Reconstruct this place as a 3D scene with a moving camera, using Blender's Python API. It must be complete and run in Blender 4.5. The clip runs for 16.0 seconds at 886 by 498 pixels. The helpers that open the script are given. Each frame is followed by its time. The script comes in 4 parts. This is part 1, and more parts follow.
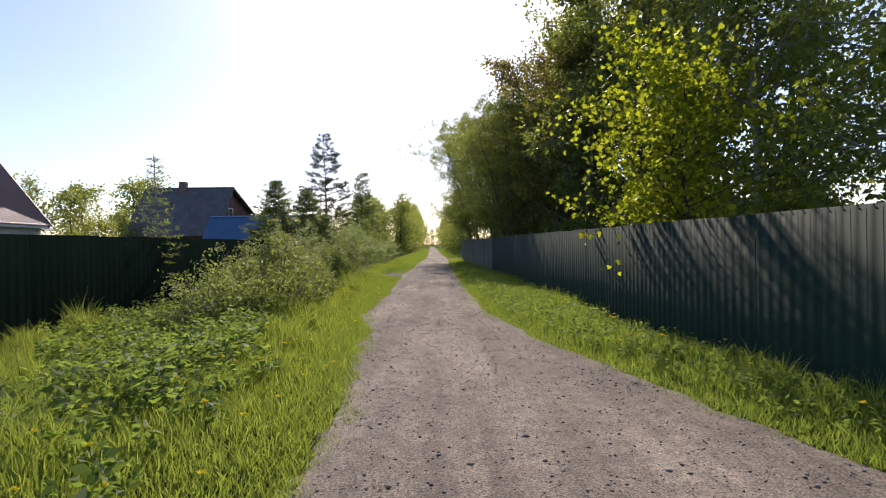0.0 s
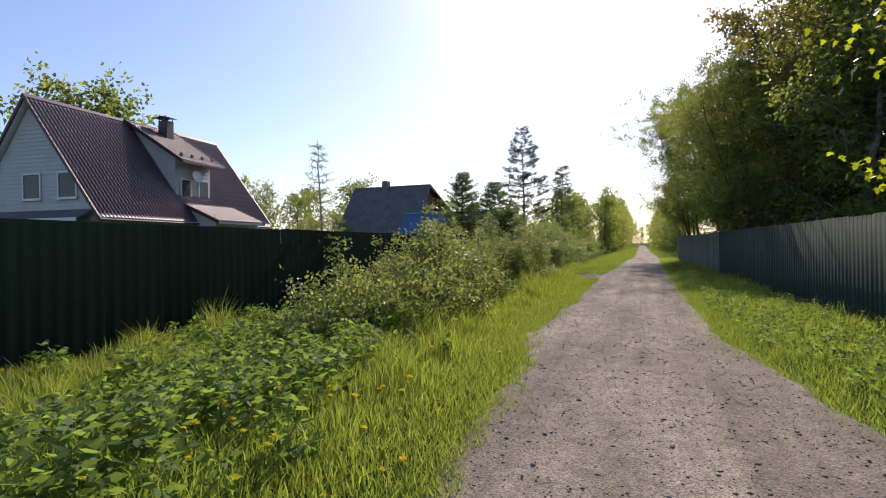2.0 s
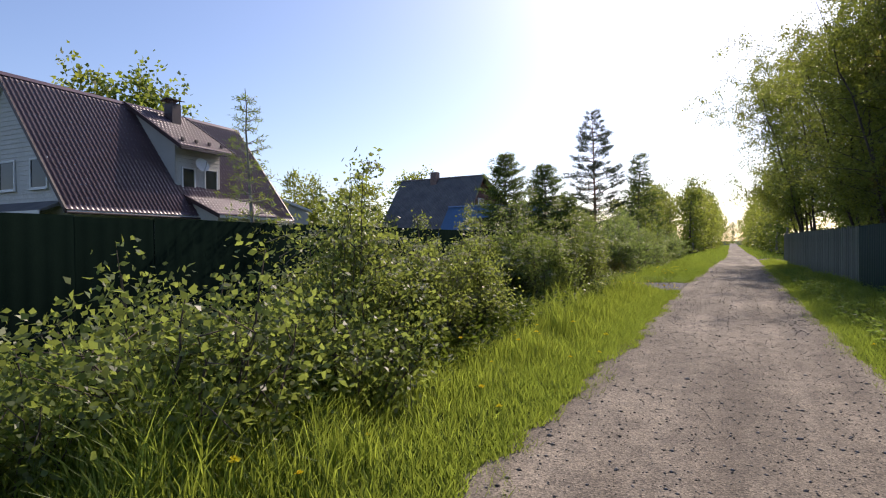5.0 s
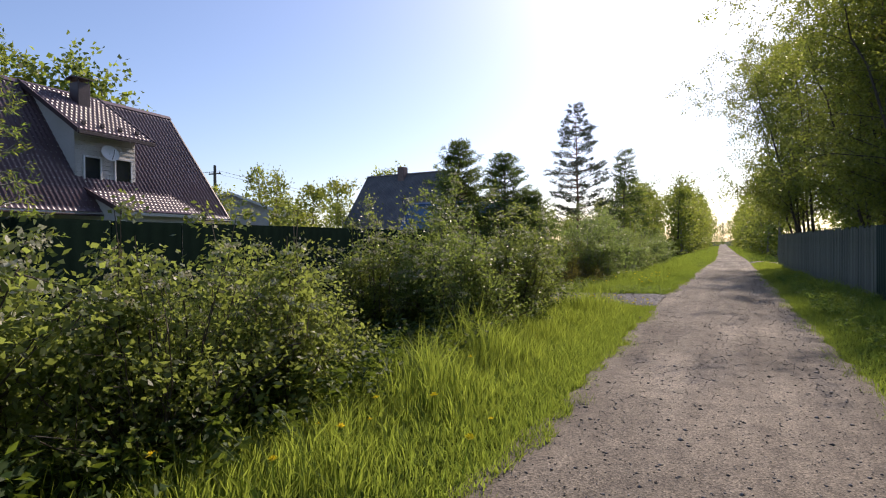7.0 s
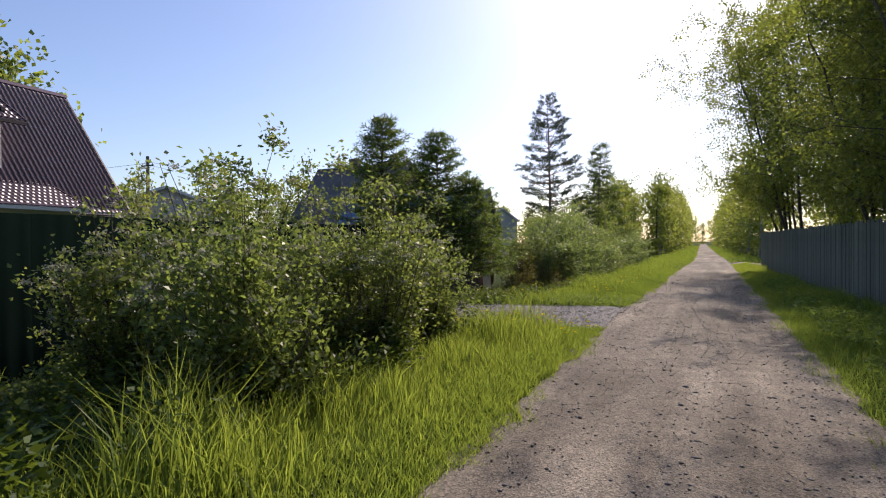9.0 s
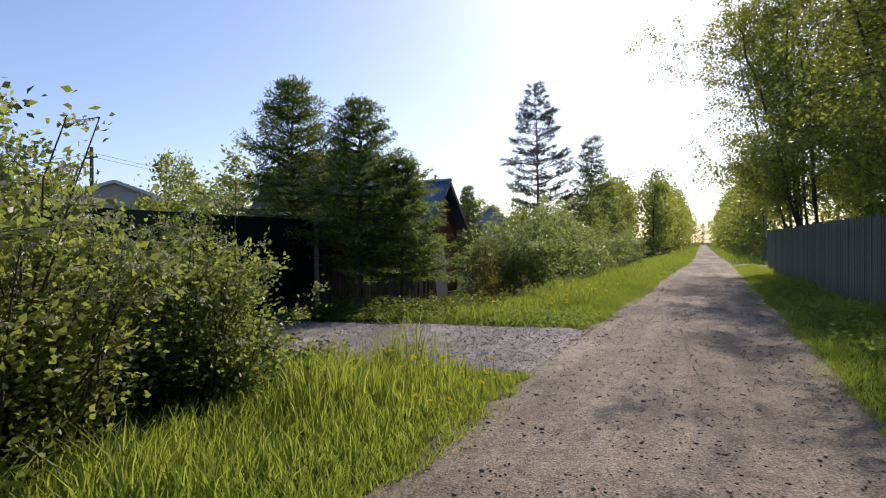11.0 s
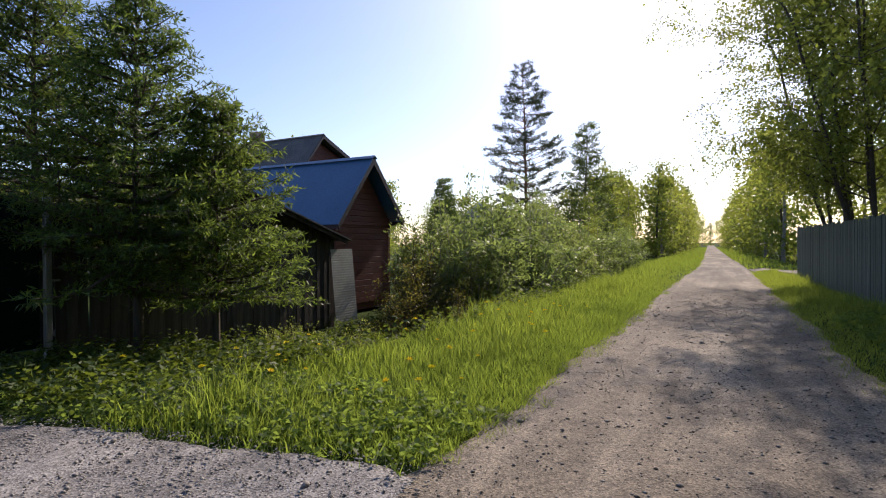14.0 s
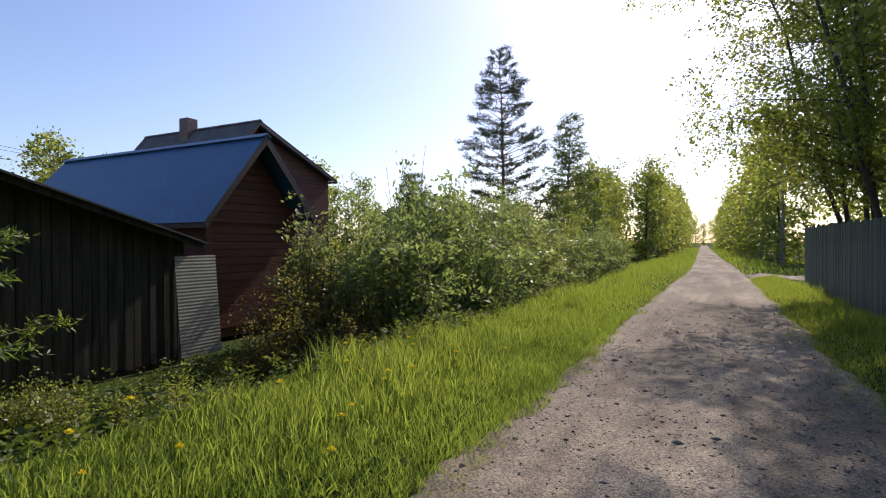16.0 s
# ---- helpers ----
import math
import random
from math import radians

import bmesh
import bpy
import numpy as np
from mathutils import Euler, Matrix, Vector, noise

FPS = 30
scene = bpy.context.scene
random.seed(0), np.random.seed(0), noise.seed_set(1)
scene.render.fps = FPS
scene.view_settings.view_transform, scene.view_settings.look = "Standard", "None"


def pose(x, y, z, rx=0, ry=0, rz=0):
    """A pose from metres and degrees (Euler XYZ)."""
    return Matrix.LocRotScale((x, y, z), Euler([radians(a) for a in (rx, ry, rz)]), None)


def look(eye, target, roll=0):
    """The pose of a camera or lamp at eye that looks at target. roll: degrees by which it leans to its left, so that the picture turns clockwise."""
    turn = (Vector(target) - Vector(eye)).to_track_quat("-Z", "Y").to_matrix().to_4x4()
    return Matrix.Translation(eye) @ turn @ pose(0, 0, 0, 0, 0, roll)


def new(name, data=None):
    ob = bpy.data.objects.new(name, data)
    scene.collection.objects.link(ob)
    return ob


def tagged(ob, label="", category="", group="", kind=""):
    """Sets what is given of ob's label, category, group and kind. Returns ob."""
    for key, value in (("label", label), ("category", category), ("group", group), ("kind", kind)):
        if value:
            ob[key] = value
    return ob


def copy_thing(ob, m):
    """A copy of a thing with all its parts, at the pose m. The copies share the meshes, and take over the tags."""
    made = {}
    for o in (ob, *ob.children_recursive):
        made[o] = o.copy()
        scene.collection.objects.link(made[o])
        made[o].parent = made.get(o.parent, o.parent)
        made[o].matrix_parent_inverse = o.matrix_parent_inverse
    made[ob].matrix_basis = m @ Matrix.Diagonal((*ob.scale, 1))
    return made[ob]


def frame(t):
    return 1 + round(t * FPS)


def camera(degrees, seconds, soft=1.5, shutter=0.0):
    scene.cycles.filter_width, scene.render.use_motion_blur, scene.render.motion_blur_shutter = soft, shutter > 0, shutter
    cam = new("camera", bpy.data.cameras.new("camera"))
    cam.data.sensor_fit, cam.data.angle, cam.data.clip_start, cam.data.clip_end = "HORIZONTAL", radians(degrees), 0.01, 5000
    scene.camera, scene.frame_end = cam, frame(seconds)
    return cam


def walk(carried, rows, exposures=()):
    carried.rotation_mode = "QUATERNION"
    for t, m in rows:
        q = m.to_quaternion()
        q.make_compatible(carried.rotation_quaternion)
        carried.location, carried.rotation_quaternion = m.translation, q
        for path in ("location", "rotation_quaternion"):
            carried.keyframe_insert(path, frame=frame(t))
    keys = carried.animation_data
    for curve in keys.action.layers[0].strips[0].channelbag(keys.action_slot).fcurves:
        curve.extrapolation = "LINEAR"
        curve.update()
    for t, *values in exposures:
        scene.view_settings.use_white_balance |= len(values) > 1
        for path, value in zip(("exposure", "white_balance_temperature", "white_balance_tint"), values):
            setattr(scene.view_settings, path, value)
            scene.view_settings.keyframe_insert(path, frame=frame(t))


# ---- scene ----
cam = camera(78.9, 16.0, soft=1.1)
METRES, EYE, TILT, LEAN, TURN = 32.0, 1.66, 0.5, 0.0, 0.0
ROWS = [
    (0.0, 0.0, 0.0, 0.0, -0.01, -1.02, 0.81),
    (0.5, 0.0034, 0.0267, -0.0013, 2.0, -1.04, 0.77),
    (1.0, 0.0036, 0.0529, -0.0027, 10.33, -0.93, 0.83),
    (1.5, 0.0025, 0.0829, -0.0037, 17.53, -0.93, 0.81),
    (2.0, 0.0021, 0.1125, -0.005, 21.45, -0.87, 0.88),
    (2.5, 0.001, 0.1427, -0.0057, 24.26, -0.88, 0.87),
    (3.0, -0.0011, 0.1727, -0.007, 27.54, -0.82, 0.88),
    (3.5, -0.004, 0.2035, -0.008, 28.89, -0.86, 0.86),
    (6.0, -0.0148, 0.3548, -0.0048, 29.41, -1.03, 0.81),
    (6.5, -0.0142, 0.387, -0.0048, 28.87, -1.05, 0.74),
    (7.0, -0.0149, 0.4197, -0.0057, 28.52, -1.02, 0.72),
    (7.5, -0.0138, 0.4514, -0.0054, 27.79, -1.03, 0.72),
    (8.0, -0.0135, 0.485, -0.0062, 27.42, -1.05, 0.69),
    (8.5, -0.0127, 0.5182, -0.0075, 26.92, -0.99, 0.76),
    (9.0, -0.0134, 0.5525, -0.0087, 26.88, -1.05, 0.7),
    (9.5, -0.0122, 0.5856, -0.0105, 26.82, -0.99, 0.72),
    (10.0, -0.0122, 0.6181, -0.0116, 26.66, -0.98, 0.71),
    (12.5, -0.0166, 0.7764, -0.0151, 27.56, -0.96, 0.56),
    (13.0, -0.0189, 0.8086, -0.0151, 27.67, -1.01, 0.54),
    (13.5, -0.0219, 0.8398, -0.0156, 27.74, -0.97, 0.56),
    (14.0, -0.0216, 0.8709, -0.0151, 27.53, -0.97, 0.53),
    (14.5, -0.0225, 0.9024, -0.0153, 27.41, -0.96, 0.53),
    (15.0, -0.0222, 0.9333, -0.0149, 27.13, -0.95, 0.51),
    (15.5, -0.0235, 0.9651, -0.0147, 27.12, -0.98, 0.47),
    (16.0, -0.0219, 0.9967, -0.0139, 26.95, -0.97, 0.55),
]
walk(cam, [(t, pose(0, 0, EYE, TILT, LEAN, TURN) @ pose(METRES * x, METRES * y, METRES * z, 90 + pitch, roll, yaw)) for t, x, y, z, yaw, pitch, roll in ROWS],
     exposures=[(0.0, 0.24, 6500, 22), (3.5, 0.24, 6500, 22), (6.0, 0.13, 6500, 22), (10.0, 0.15, 6500, 22), (12.5, 0.28, 6500, 22), (16.0, 0.22, 6500, 22)])

# ---- world, sun, exposure ----
SUN_AZ, SUN_EL = -2.0, 38.0          # degrees left of straight ahead, above the horizon
world = bpy.data.worlds.new("sky")
scene.world = world
world.use_nodes = True
wn = world.node_tree.nodes
sky = wn.new("ShaderNodeTexSky")
sky.sky_type = "NISHITA"
sky.sun_disc = False
sky.sun_elevation = radians(SUN_EL)
sky.sun_rotation = radians(-SUN_AZ)
sky.air_density, sky.dust_density, sky.ozone_density = 1.0, 1.1, 3.4
wn["Background"].inputs["Strength"].default_value = 0.15
world.node_tree.links.new(sky.outputs["Color"], wn["Background"].inputs["Color"])
sun_data = bpy.data.lights.new("sun", "SUN")
sun_data.energy, sun_data.angle, sun_data.color = 4.6, radians(0.6), (1.0, 0.89, 0.72)
sun = new("sun", sun_data)
sa, se = radians(SUN_AZ), radians(SUN_EL)
sun.matrix_world = look((-math.sin(sa) * math.cos(se) * 60, math.cos(sa) * math.cos(se) * 60, math.sin(se) * 60), (0, 0, 0))

rng = np.random.default_rng(7)


# ---- materials ----
def node_mat(name):
    m = bpy.data.materials.new(name)
    m.use_nodes = True
    nt = m.node_tree
    return m, nt, nt.nodes["Principled BSDF"], nt.nodes["Material Output"]


def noise_node(nt, scale, detail=4.0, rough=0.6, stretch=None):
    tc = nt.nodes.new("ShaderNodeTexCoord")
    n = nt.nodes.new("ShaderNodeTexNoise")
    n.inputs["Scale"].default_value = scale
    n.inputs["Detail"].default_value = detail
    n.inputs["Roughness"].default_value = rough
    if stretch:
        mp = nt.nodes.new("ShaderNodeMapping")
        mp.inputs["Scale"].default_value = stretch
        nt.links.new(tc.outputs["Object"], mp.inputs["Vector"])
        nt.links.new(mp.outputs["Vector"], n.inputs["Vector"])
    else:
        nt.links.new(tc.outputs["Object"], n.inputs["Vector"])
    return n.outputs["Fac"]


def ramp(nt, fac, stops):
    r = nt.nodes.new("ShaderNodeValToRGB")
    els = r.color_ramp.elements
    while len(els) < len(stops):
        els.new(0.5)
    for e, (p, c) in zip(els, stops):
        e.position, e.color = p, (*c, 1)
    nt.links.new(fac, r.inputs["Fac"])
    return r.outputs["Color"]


def mix(nt, a, b, fac, mode="MIX"):
    n = nt.nodes.new("ShaderNodeMix")
    n.data_type, n.blend_type = "RGBA", mode
    for sock, v in ((n.inputs[0], fac), (n.inputs[6], a), (n.inputs[7], b)):
        if isinstance(v, (int, float)):
            sock.default_value = v
        elif isinstance(v, tuple):
            sock.default_value = (*v, 1)
        else:
            nt.links.new(v, sock)
    return n.outputs[2]


def add_bump(nt, bsdf, height, strength, distance):
    b = nt.nodes.new("ShaderNodeBump")
    b.inputs["Strength"].default_value = strength
    b.inputs["Distance"].default_value = distance
    nt.links.new(height, b.inputs["Height"])
    nt.links.new(b.outputs["Normal"], bsdf.inputs["Normal"])


def surface(name, dark, light, scale=3.0, fine=40.0, rough=0.7, metal=0.0, bump=0.3, dist=0.01, stretch=None, spec=0.5, vary=0.0):
    """A surface with coarse and fine variation between two colours."""
    m, nt, p, _ = node_mat(name)
    a = noise_node(nt, scale, 5, 0.65, stretch)
    b = noise_node(nt, fine, 3, 0.7, stretch)
    c1 = ramp(nt, a, [(0.3, dark), (0.7, light)])
    c2 = ramp(nt, b, [(0.3, (0.6, 0.6, 0.6)), (0.7, (1.0, 1.0, 1.0))])
    col = mix(nt, c1, c2, 0.8, "MULTIPLY")
    if vary:
        oi = nt.nodes.new("ShaderNodeObjectInfo")
        v = ramp(nt, oi.outputs["Random"], [(0, (1 - vary,) * 3), (1, (1, 1, 1))])
        col = mix(nt, col, v, 1.0, "MULTIPLY")
    nt.links.new(col, p.inputs["Base Color"])
    p.inputs["Roughness"].default_value = rough
    p.inputs["Metallic"].default_value = metal
    p.inputs["Specular IOR Level"].default_value = spec
    add_bump(nt, p, b, bump, dist)
    return m


def leaf_mat(name, dark, light, glow, share=0.45, rough=0.55):
    """A leaf: glossy skin over a body that lets light through; each leaf a little different."""
    m, nt, p, out = node_mat(name)
    g = nt.nodes.new("ShaderNodeNewGeometry")
    isl = g.outputs["Random Per Island"]
    col = ramp(nt, isl, [(0.0, dark), (1.0, light)])
    oi = nt.nodes.new("ShaderNodeObjectInfo")
    tint = ramp(nt, oi.outputs["Random"], [(0, (0.82, 0.88, 0.84)), (1, (1.05, 1.0, 0.93))])
    col = mix(nt, col, tint, 1.0, "MULTIPLY")
    nt.links.new(col, p.inputs["Base Color"])
    p.inputs["Roughness"].default_value = rough
    p.inputs["Specular IOR Level"].default_value = 0.32
    tr = nt.nodes.new("ShaderNodeBsdfTranslucent")
    gc = mix(nt, tuple(v * 0.55 for v in glow), glow, isl)
    gc = mix(nt, gc, tint, 1.0, "MULTIPLY")
    nt.links.new(gc, tr.inputs["Color"])
    mx = nt.nodes.new("ShaderNodeMixShader")
    mx.inputs[0].default_value = share
    nt.links.new(p.outputs[0], mx.inputs[1])
    nt.links.new(tr.outputs[0], mx.inputs[2])
    nt.links.new(mx.outputs[0], out.inputs["Surface"])
    return m


def gravel_mat(name, dark, mid, light):
    m, nt, p, _ = node_mat(name)
    big = noise_node(nt, 0.55, 5, 0.6, (1.0, 0.35, 1.0))
    med = noise_node(nt, 4.0, 4, 0.7)
    tc = nt.nodes.new("ShaderNodeTexCoord")
    vo = nt.nodes.new("ShaderNodeTexVoronoi")
    vo.inputs["Scale"].default_value = 75.0
    nt.links.new(tc.outputs["Object"], vo.inputs["Vector"])
    fine = noise_node(nt, 90.0, 3, 0.8)
    base = ramp(nt, big, [(0.32, dark), (0.5, mid), (0.68, light)])
    streak = noise_node(nt, 1.6, 4, 0.6, (1.3, 0.06, 1.0))
    base = mix(nt, base, ramp(nt, streak, [(0.36, (0.62, 0.60, 0.58)), (0.62, (1.12, 1.12, 1.1))]), 0.8, "MULTIPLY")
    c = mix(nt, base, ramp(nt, med, [(0.3, (0.55, 0.54, 0.55)), (0.6, (1.05, 1.03, 1.0))]), 0.75, "MULTIPLY")
    c = mix(nt, c, ramp(nt, vo.outputs["Color"], [(0.1, (0.28, 0.27, 0.27)), (0.5, (0.85, 0.85, 0.85)), (0.95, (1.6, 1.55, 1.5))]), 0.8, "MULTIPLY")
    c = mix(nt, c, ramp(nt, fine, [(0.35, (0.6, 0.6, 0.6)), (0.65, (1.15, 1.15, 1.15))]), 0.7, "MULTIPLY")
    nt.links.new(c, p.inputs["Base Color"])
    p.inputs["Roughness"].default_value = 0.9
    p.inputs["Specular IOR Level"].default_value = 0.3
    h = nt.nodes.new("ShaderNodeMath")
    h.operation = "ADD"
    nt.links.new(vo.outputs["Distance"], h.inputs[0])
    nt.links.new(med, h.inputs[1])
    add_bump(nt, p, h.outputs[0], 0.5, 0.008)
    return m


def glass_mat():
    m, nt, p, _ = node_mat("window_glass")
    p.inputs["Base Color"].default_value = (0.02, 0.025, 0.03, 1)
    p.inputs["Roughness"].default_value = 0.03
    p.inputs["Specular IOR Level"].default_value = 0.4
    return m


M_SOIL = surface("grassy_soil", (0.03, 0.05, 0.014), (0.065, 0.095, 0.028), 1.2, 25, 0.95, bump=0.8, dist=0.04, spec=0.03)
M_ROAD = gravel_mat("road_gravel", (0.13, 0.113, 0.09), (0.24, 0.212, 0.172), (0.375, 0.335, 0.272))
M_DRIVE = gravel_mat("crushed_stone", (0.20, 0.205, 0.21), (0.29, 0.29, 0.295), (0.40, 0.395, 0.39))
M_STONE = surface("loose_stone", (0.17, 0.16, 0.15), (0.42, 0.40, 0.37), 9, 60, 0.8, vary=0.3)
M_CLOD = surface("dark_clods", (0.08, 0.072, 0.062), (0.20, 0.18, 0.155), 9, 60, 0.9)
M_GRASS = leaf_mat("grass_blades", (0.037, 0.08, 0.018), (0.132, 0.203, 0.05), (0.475, 0.615, 0.085), 0.5, 0.5)
M_HERB = leaf_mat("herb_leaves", (0.045, 0.10, 0.025), (0.11, 0.18, 0.05), (0.42, 0.57, 0.09), 0.5, 0.6)
# herb leaf in darker, duller colours that carry the shade of ditch and bushes
M_HERB_SHADE = leaf_mat("shaded_herb_leaves", (0.025, 0.06, 0.014), (0.07, 0.12, 0.03), (0.26, 0.36, 0.04), 0.34, 0.6)
M_BUSH = leaf_mat("bush_leaves", (0.07, 0.095, 0.035), (0.18, 0.225, 0.085), (0.46, 0.56, 0.11), 0.46, 0.42)
M_WILLOW = leaf_mat("willow_leaves", (0.08, 0.115, 0.045), (0.18, 0.225, 0.095), (0.42, 0.54, 0.14), 0.48, 0.45)
M_BIRCH = leaf_mat("tree_leaves", (0.075, 0.11, 0.03), (0.15, 0.19, 0.055), (0.50, 0.58, 0.09), 0.5, 0.45)
M_MAPLE = leaf_mat("maple_leaves", (0.05, 0.10, 0.012), (0.11, 0.17, 0.02), (0.60, 0.72, 0.03), 0.55, 0.5)
M_AUTUMN = leaf_mat("reddish_tree_leaves", (0.07, 0.068, 0.022), (0.13, 0.12, 0.04), (0.42, 0.38, 0.07), 0.46, 0.45)
M_NEEDLE = leaf_mat("spruce_needles", (0.024, 0.052, 0.018), (0.06, 0.10, 0.032), (0.22, 0.32, 0.06), 0.36, 0.5)
M_TIPS = leaf_mat("fresh_spruce_tips", (0.06, 0.12, 0.03), (0.12, 0.20, 0.045), (0.38, 0.52, 0.08), 0.45, 0.5)
M_PINE = leaf_mat("pine_needles", (0.022, 0.042, 0.022), (0.05, 0.075, 0.035), (0.09, 0.13, 0.04), 0.28, 0.5)
M_BLOSSOM = leaf_mat("cream_blossom", (0.42, 0.42, 0.30), (0.62, 0.62, 0.48), (0.5, 0.5, 0.35), 0.3, 0.7)
M_YELLOW = leaf_mat("dandelion_yellow", (0.90, 0.72, 0.02), (0.95, 0.82, 0.04), (0.95, 0.80, 0.03), 0.3, 0.7)
M_BARK = surface("brown_bark", (0.05, 0.04, 0.03), (0.16, 0.13, 0.10), 4, 30, 0.9, bump=0.8, dist=0.02, stretch=(1, 1, 0.25))
M_PALE = surface("pale_bark", (0.14, 0.13, 0.11), (0.42, 0.40, 0.36), 3, 25, 0.85, bump=0.4, stretch=(1, 1, 2.0))
M_PINEBARK = surface("orange_pine_bark", (0.10, 0.055, 0.03), (0.26, 0.14, 0.07), 4, 30, 0.9, bump=0.8, dist=0.02, stretch=(1, 1, 0.3))
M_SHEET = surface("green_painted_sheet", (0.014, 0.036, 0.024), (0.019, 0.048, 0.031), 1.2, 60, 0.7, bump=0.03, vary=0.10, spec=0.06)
# green sheet again, its colour taken near black for the unlit left side
M_SHEET_SHADE = surface("green_sheet_in_shade", (0.006, 0.013, 0.010), (0.009, 0.018, 0.014), 1.2, 60, 0.65, bump=0.03, vary=0.15, spec=0.0)
M_STEEL = surface("galvanised_steel", (0.30, 0.30, 0.29), (0.45, 0.45, 0.43), 3, 50, 0.5, 0.6, bump=0.1)
M_OLDWOOD = surface("weathered_grey_boards", (0.030, 0.027, 0.022), (0.12, 0.105, 0.085), 3, 30, 0.9, bump=0.6, stretch=(3, 3, 0.25), vary=0.5)
M_PICKET = surface("mossy_grey_boards", (0.10, 0.125, 0.085), (0.24, 0.25, 0.19), 3, 30, 0.9, bump=0.6, stretch=(3, 3, 0.25), vary=0.35)
M_RED = surface("red_brown_painted_boards", (0.12, 0.035, 0.024), (0.21, 0.062, 0.042), 2, 30, 0.7, bump=0.3, stretch=(0.4, 0.4, 3), vary=0.2)
M_BLUE = surface("blue_painted_roof_sheet", (0.045, 0.13, 0.26), (0.06, 0.17, 0.33), 0.8, 20, 0.42, bump=0.06)
M_TILE = surface("brown_metal_tile", (0.11, 0.068, 0.082), (0.155, 0.10, 0.12), 0.6, 30, 0.38, bump=0.05, spec=0.45)
M_REDTILE = surface("red_metal_tile", (0.22, 0.025, 0.03), (0.30, 0.035, 0.04), 0.6, 30, 0.4, bump=0.05)
M_SLATE = surface("grey_corrugated_sheet", (0.10, 0.10, 0.105), (0.19, 0.185, 0.18), 1.2, 25, 0.8, bump=0.3, stretch=(1, 1, 0.4))
M_PANEL = surface("light_corrugated_panel", (0.32, 0.33, 0.29), (0.43, 0.44, 0.39), 2, 25, 0.6, bump=0.1)
M_SIDING = surface("white_lap_siding", (0.52, 0.50, 0.46), (0.62, 0.60, 0.56), 0.8, 20, 0.6, bump=0.1)
M_WHITE = surface("white_window_frame", (0.72, 0.72, 0.70), (0.82, 0.82, 0.80), 2, 40, 0.45, bump=0.05)
M_TRIM = surface("dark_brown_trim", (0.045, 0.025, 0.025), (0.07, 0.04, 0.04), 2, 40, 0.5)
M_POLE = surface("grey_timber_pole", (0.10, 0.09, 0.08), (0.20, 0.18, 0.16), 3, 30, 0.9, stretch=(1, 1, 0.2))
M_BRICK = surface("chimney_brick", (0.16, 0.10, 0.09), (0.30, 0.22, 0.20), 6, 30, 0.85)
M_WIRE = surface("black_wire", (0.02, 0.02, 0.02), (0.04, 0.04, 0.04), 3, 40, 0.6)
M_GLASS = glass_mat()


# ---- mesh helpers ----
def mesh_from(name, verts, faces, mats, idx=None, smooth=False):
    """One mesh from arrays of vertices and of triangles or quads."""
    me = bpy.data.meshes.new(name)
    verts, faces = np.asarray(verts, np.float32), np.asarray(faces, np.int32)
    k = faces.shape[1]
    me.vertices.add(len(verts))
    me.vertices.foreach_set("co", verts.ravel())
    me.loops.add(faces.size)
    me.loops.foreach_set("vertex_index", faces.ravel())
    me.polygons.add(len(faces))
    me.polygons.foreach_set("loop_start", np.arange(0, faces.size, k, dtype=np.int32))
    for m in mats if isinstance(mats, (list, tuple)) else [mats]:
        me.materials.append(m)
    if idx is not None:
        me.polygons.foreach_set("material_index", np.asarray(idx, np.int32))
    if smooth:
        me.polygons.foreach_set("use_smooth", np.ones(len(faces), bool))
    me.update()
    me.validate()
    return me


def put(name, me, parent=None, label="", m=None):
    ob = new(name, me)
    if parent is not None:
        ob.parent = parent
    if m is not None:
        ob.matrix_basis = m
    if label:
        ob["label"] = label
    return ob


def part(name, bm, material, parent, label=""):
    me = bpy.data.meshes.new(name)
    bmesh.ops.recalc_face_normals(bm, faces=bm.faces[:])
    bm.to_mesh(me)
    bm.free()
    me.materials.append(material)
    return put(name, me, parent, label)


def thing(name, m, label, category, group="", kind=""):
    ob = new(name)
    ob.empty_display_size = 0.2
    ob.matrix_basis = m
    return tagged(ob, label, category, group, kind)


def box_bm(boxes, bevel=0.0):
    """A bmesh of boxes given as (x0, y0, z0, x1, y1, z1)."""
    bm = bmesh.new()
    for x0, y0, z0, x1, y1, z1 in boxes:
        r = bmesh.ops.create_cube(bm, size=1.0, matrix=Matrix.Translation(((x0 + x1) / 2, (y0 + y1) / 2, (z0 + z1) / 2)) @ Matrix.Diagonal((x1 - x0, y1 - y0, z1 - z0, 1)))
    if bevel:
        bmesh.ops.bevel(bm, geom=bm.edges[:], offset=bevel, segments=1, affect="EDGES")
    return bm


def prism_bm(outline, axis, a, b):
    """A bmesh that stretches a flat outline between a and b on an axis: 'x' (outline y, z) or 'y' (outline x, z)."""
    bm = bmesh.new()
    put3 = (lambda u, v, w: (w, u, v)) if axis == "x" else (lambda u, v, w: (u, w, v))
    lo = [bm.verts.new(put3(u, v, a)) for u, v in outline]
    hi = [bm.verts.new(put3(u, v, b)) for u, v in outline]
    bm.faces.new(lo)
    bm.faces.new(hi[::-1])
    n = len(outline)
    for i in range(n):
        bm.faces.new((lo[i], lo[(i + 1) % n], hi[(i + 1) % n], hi[i]))
    return bm


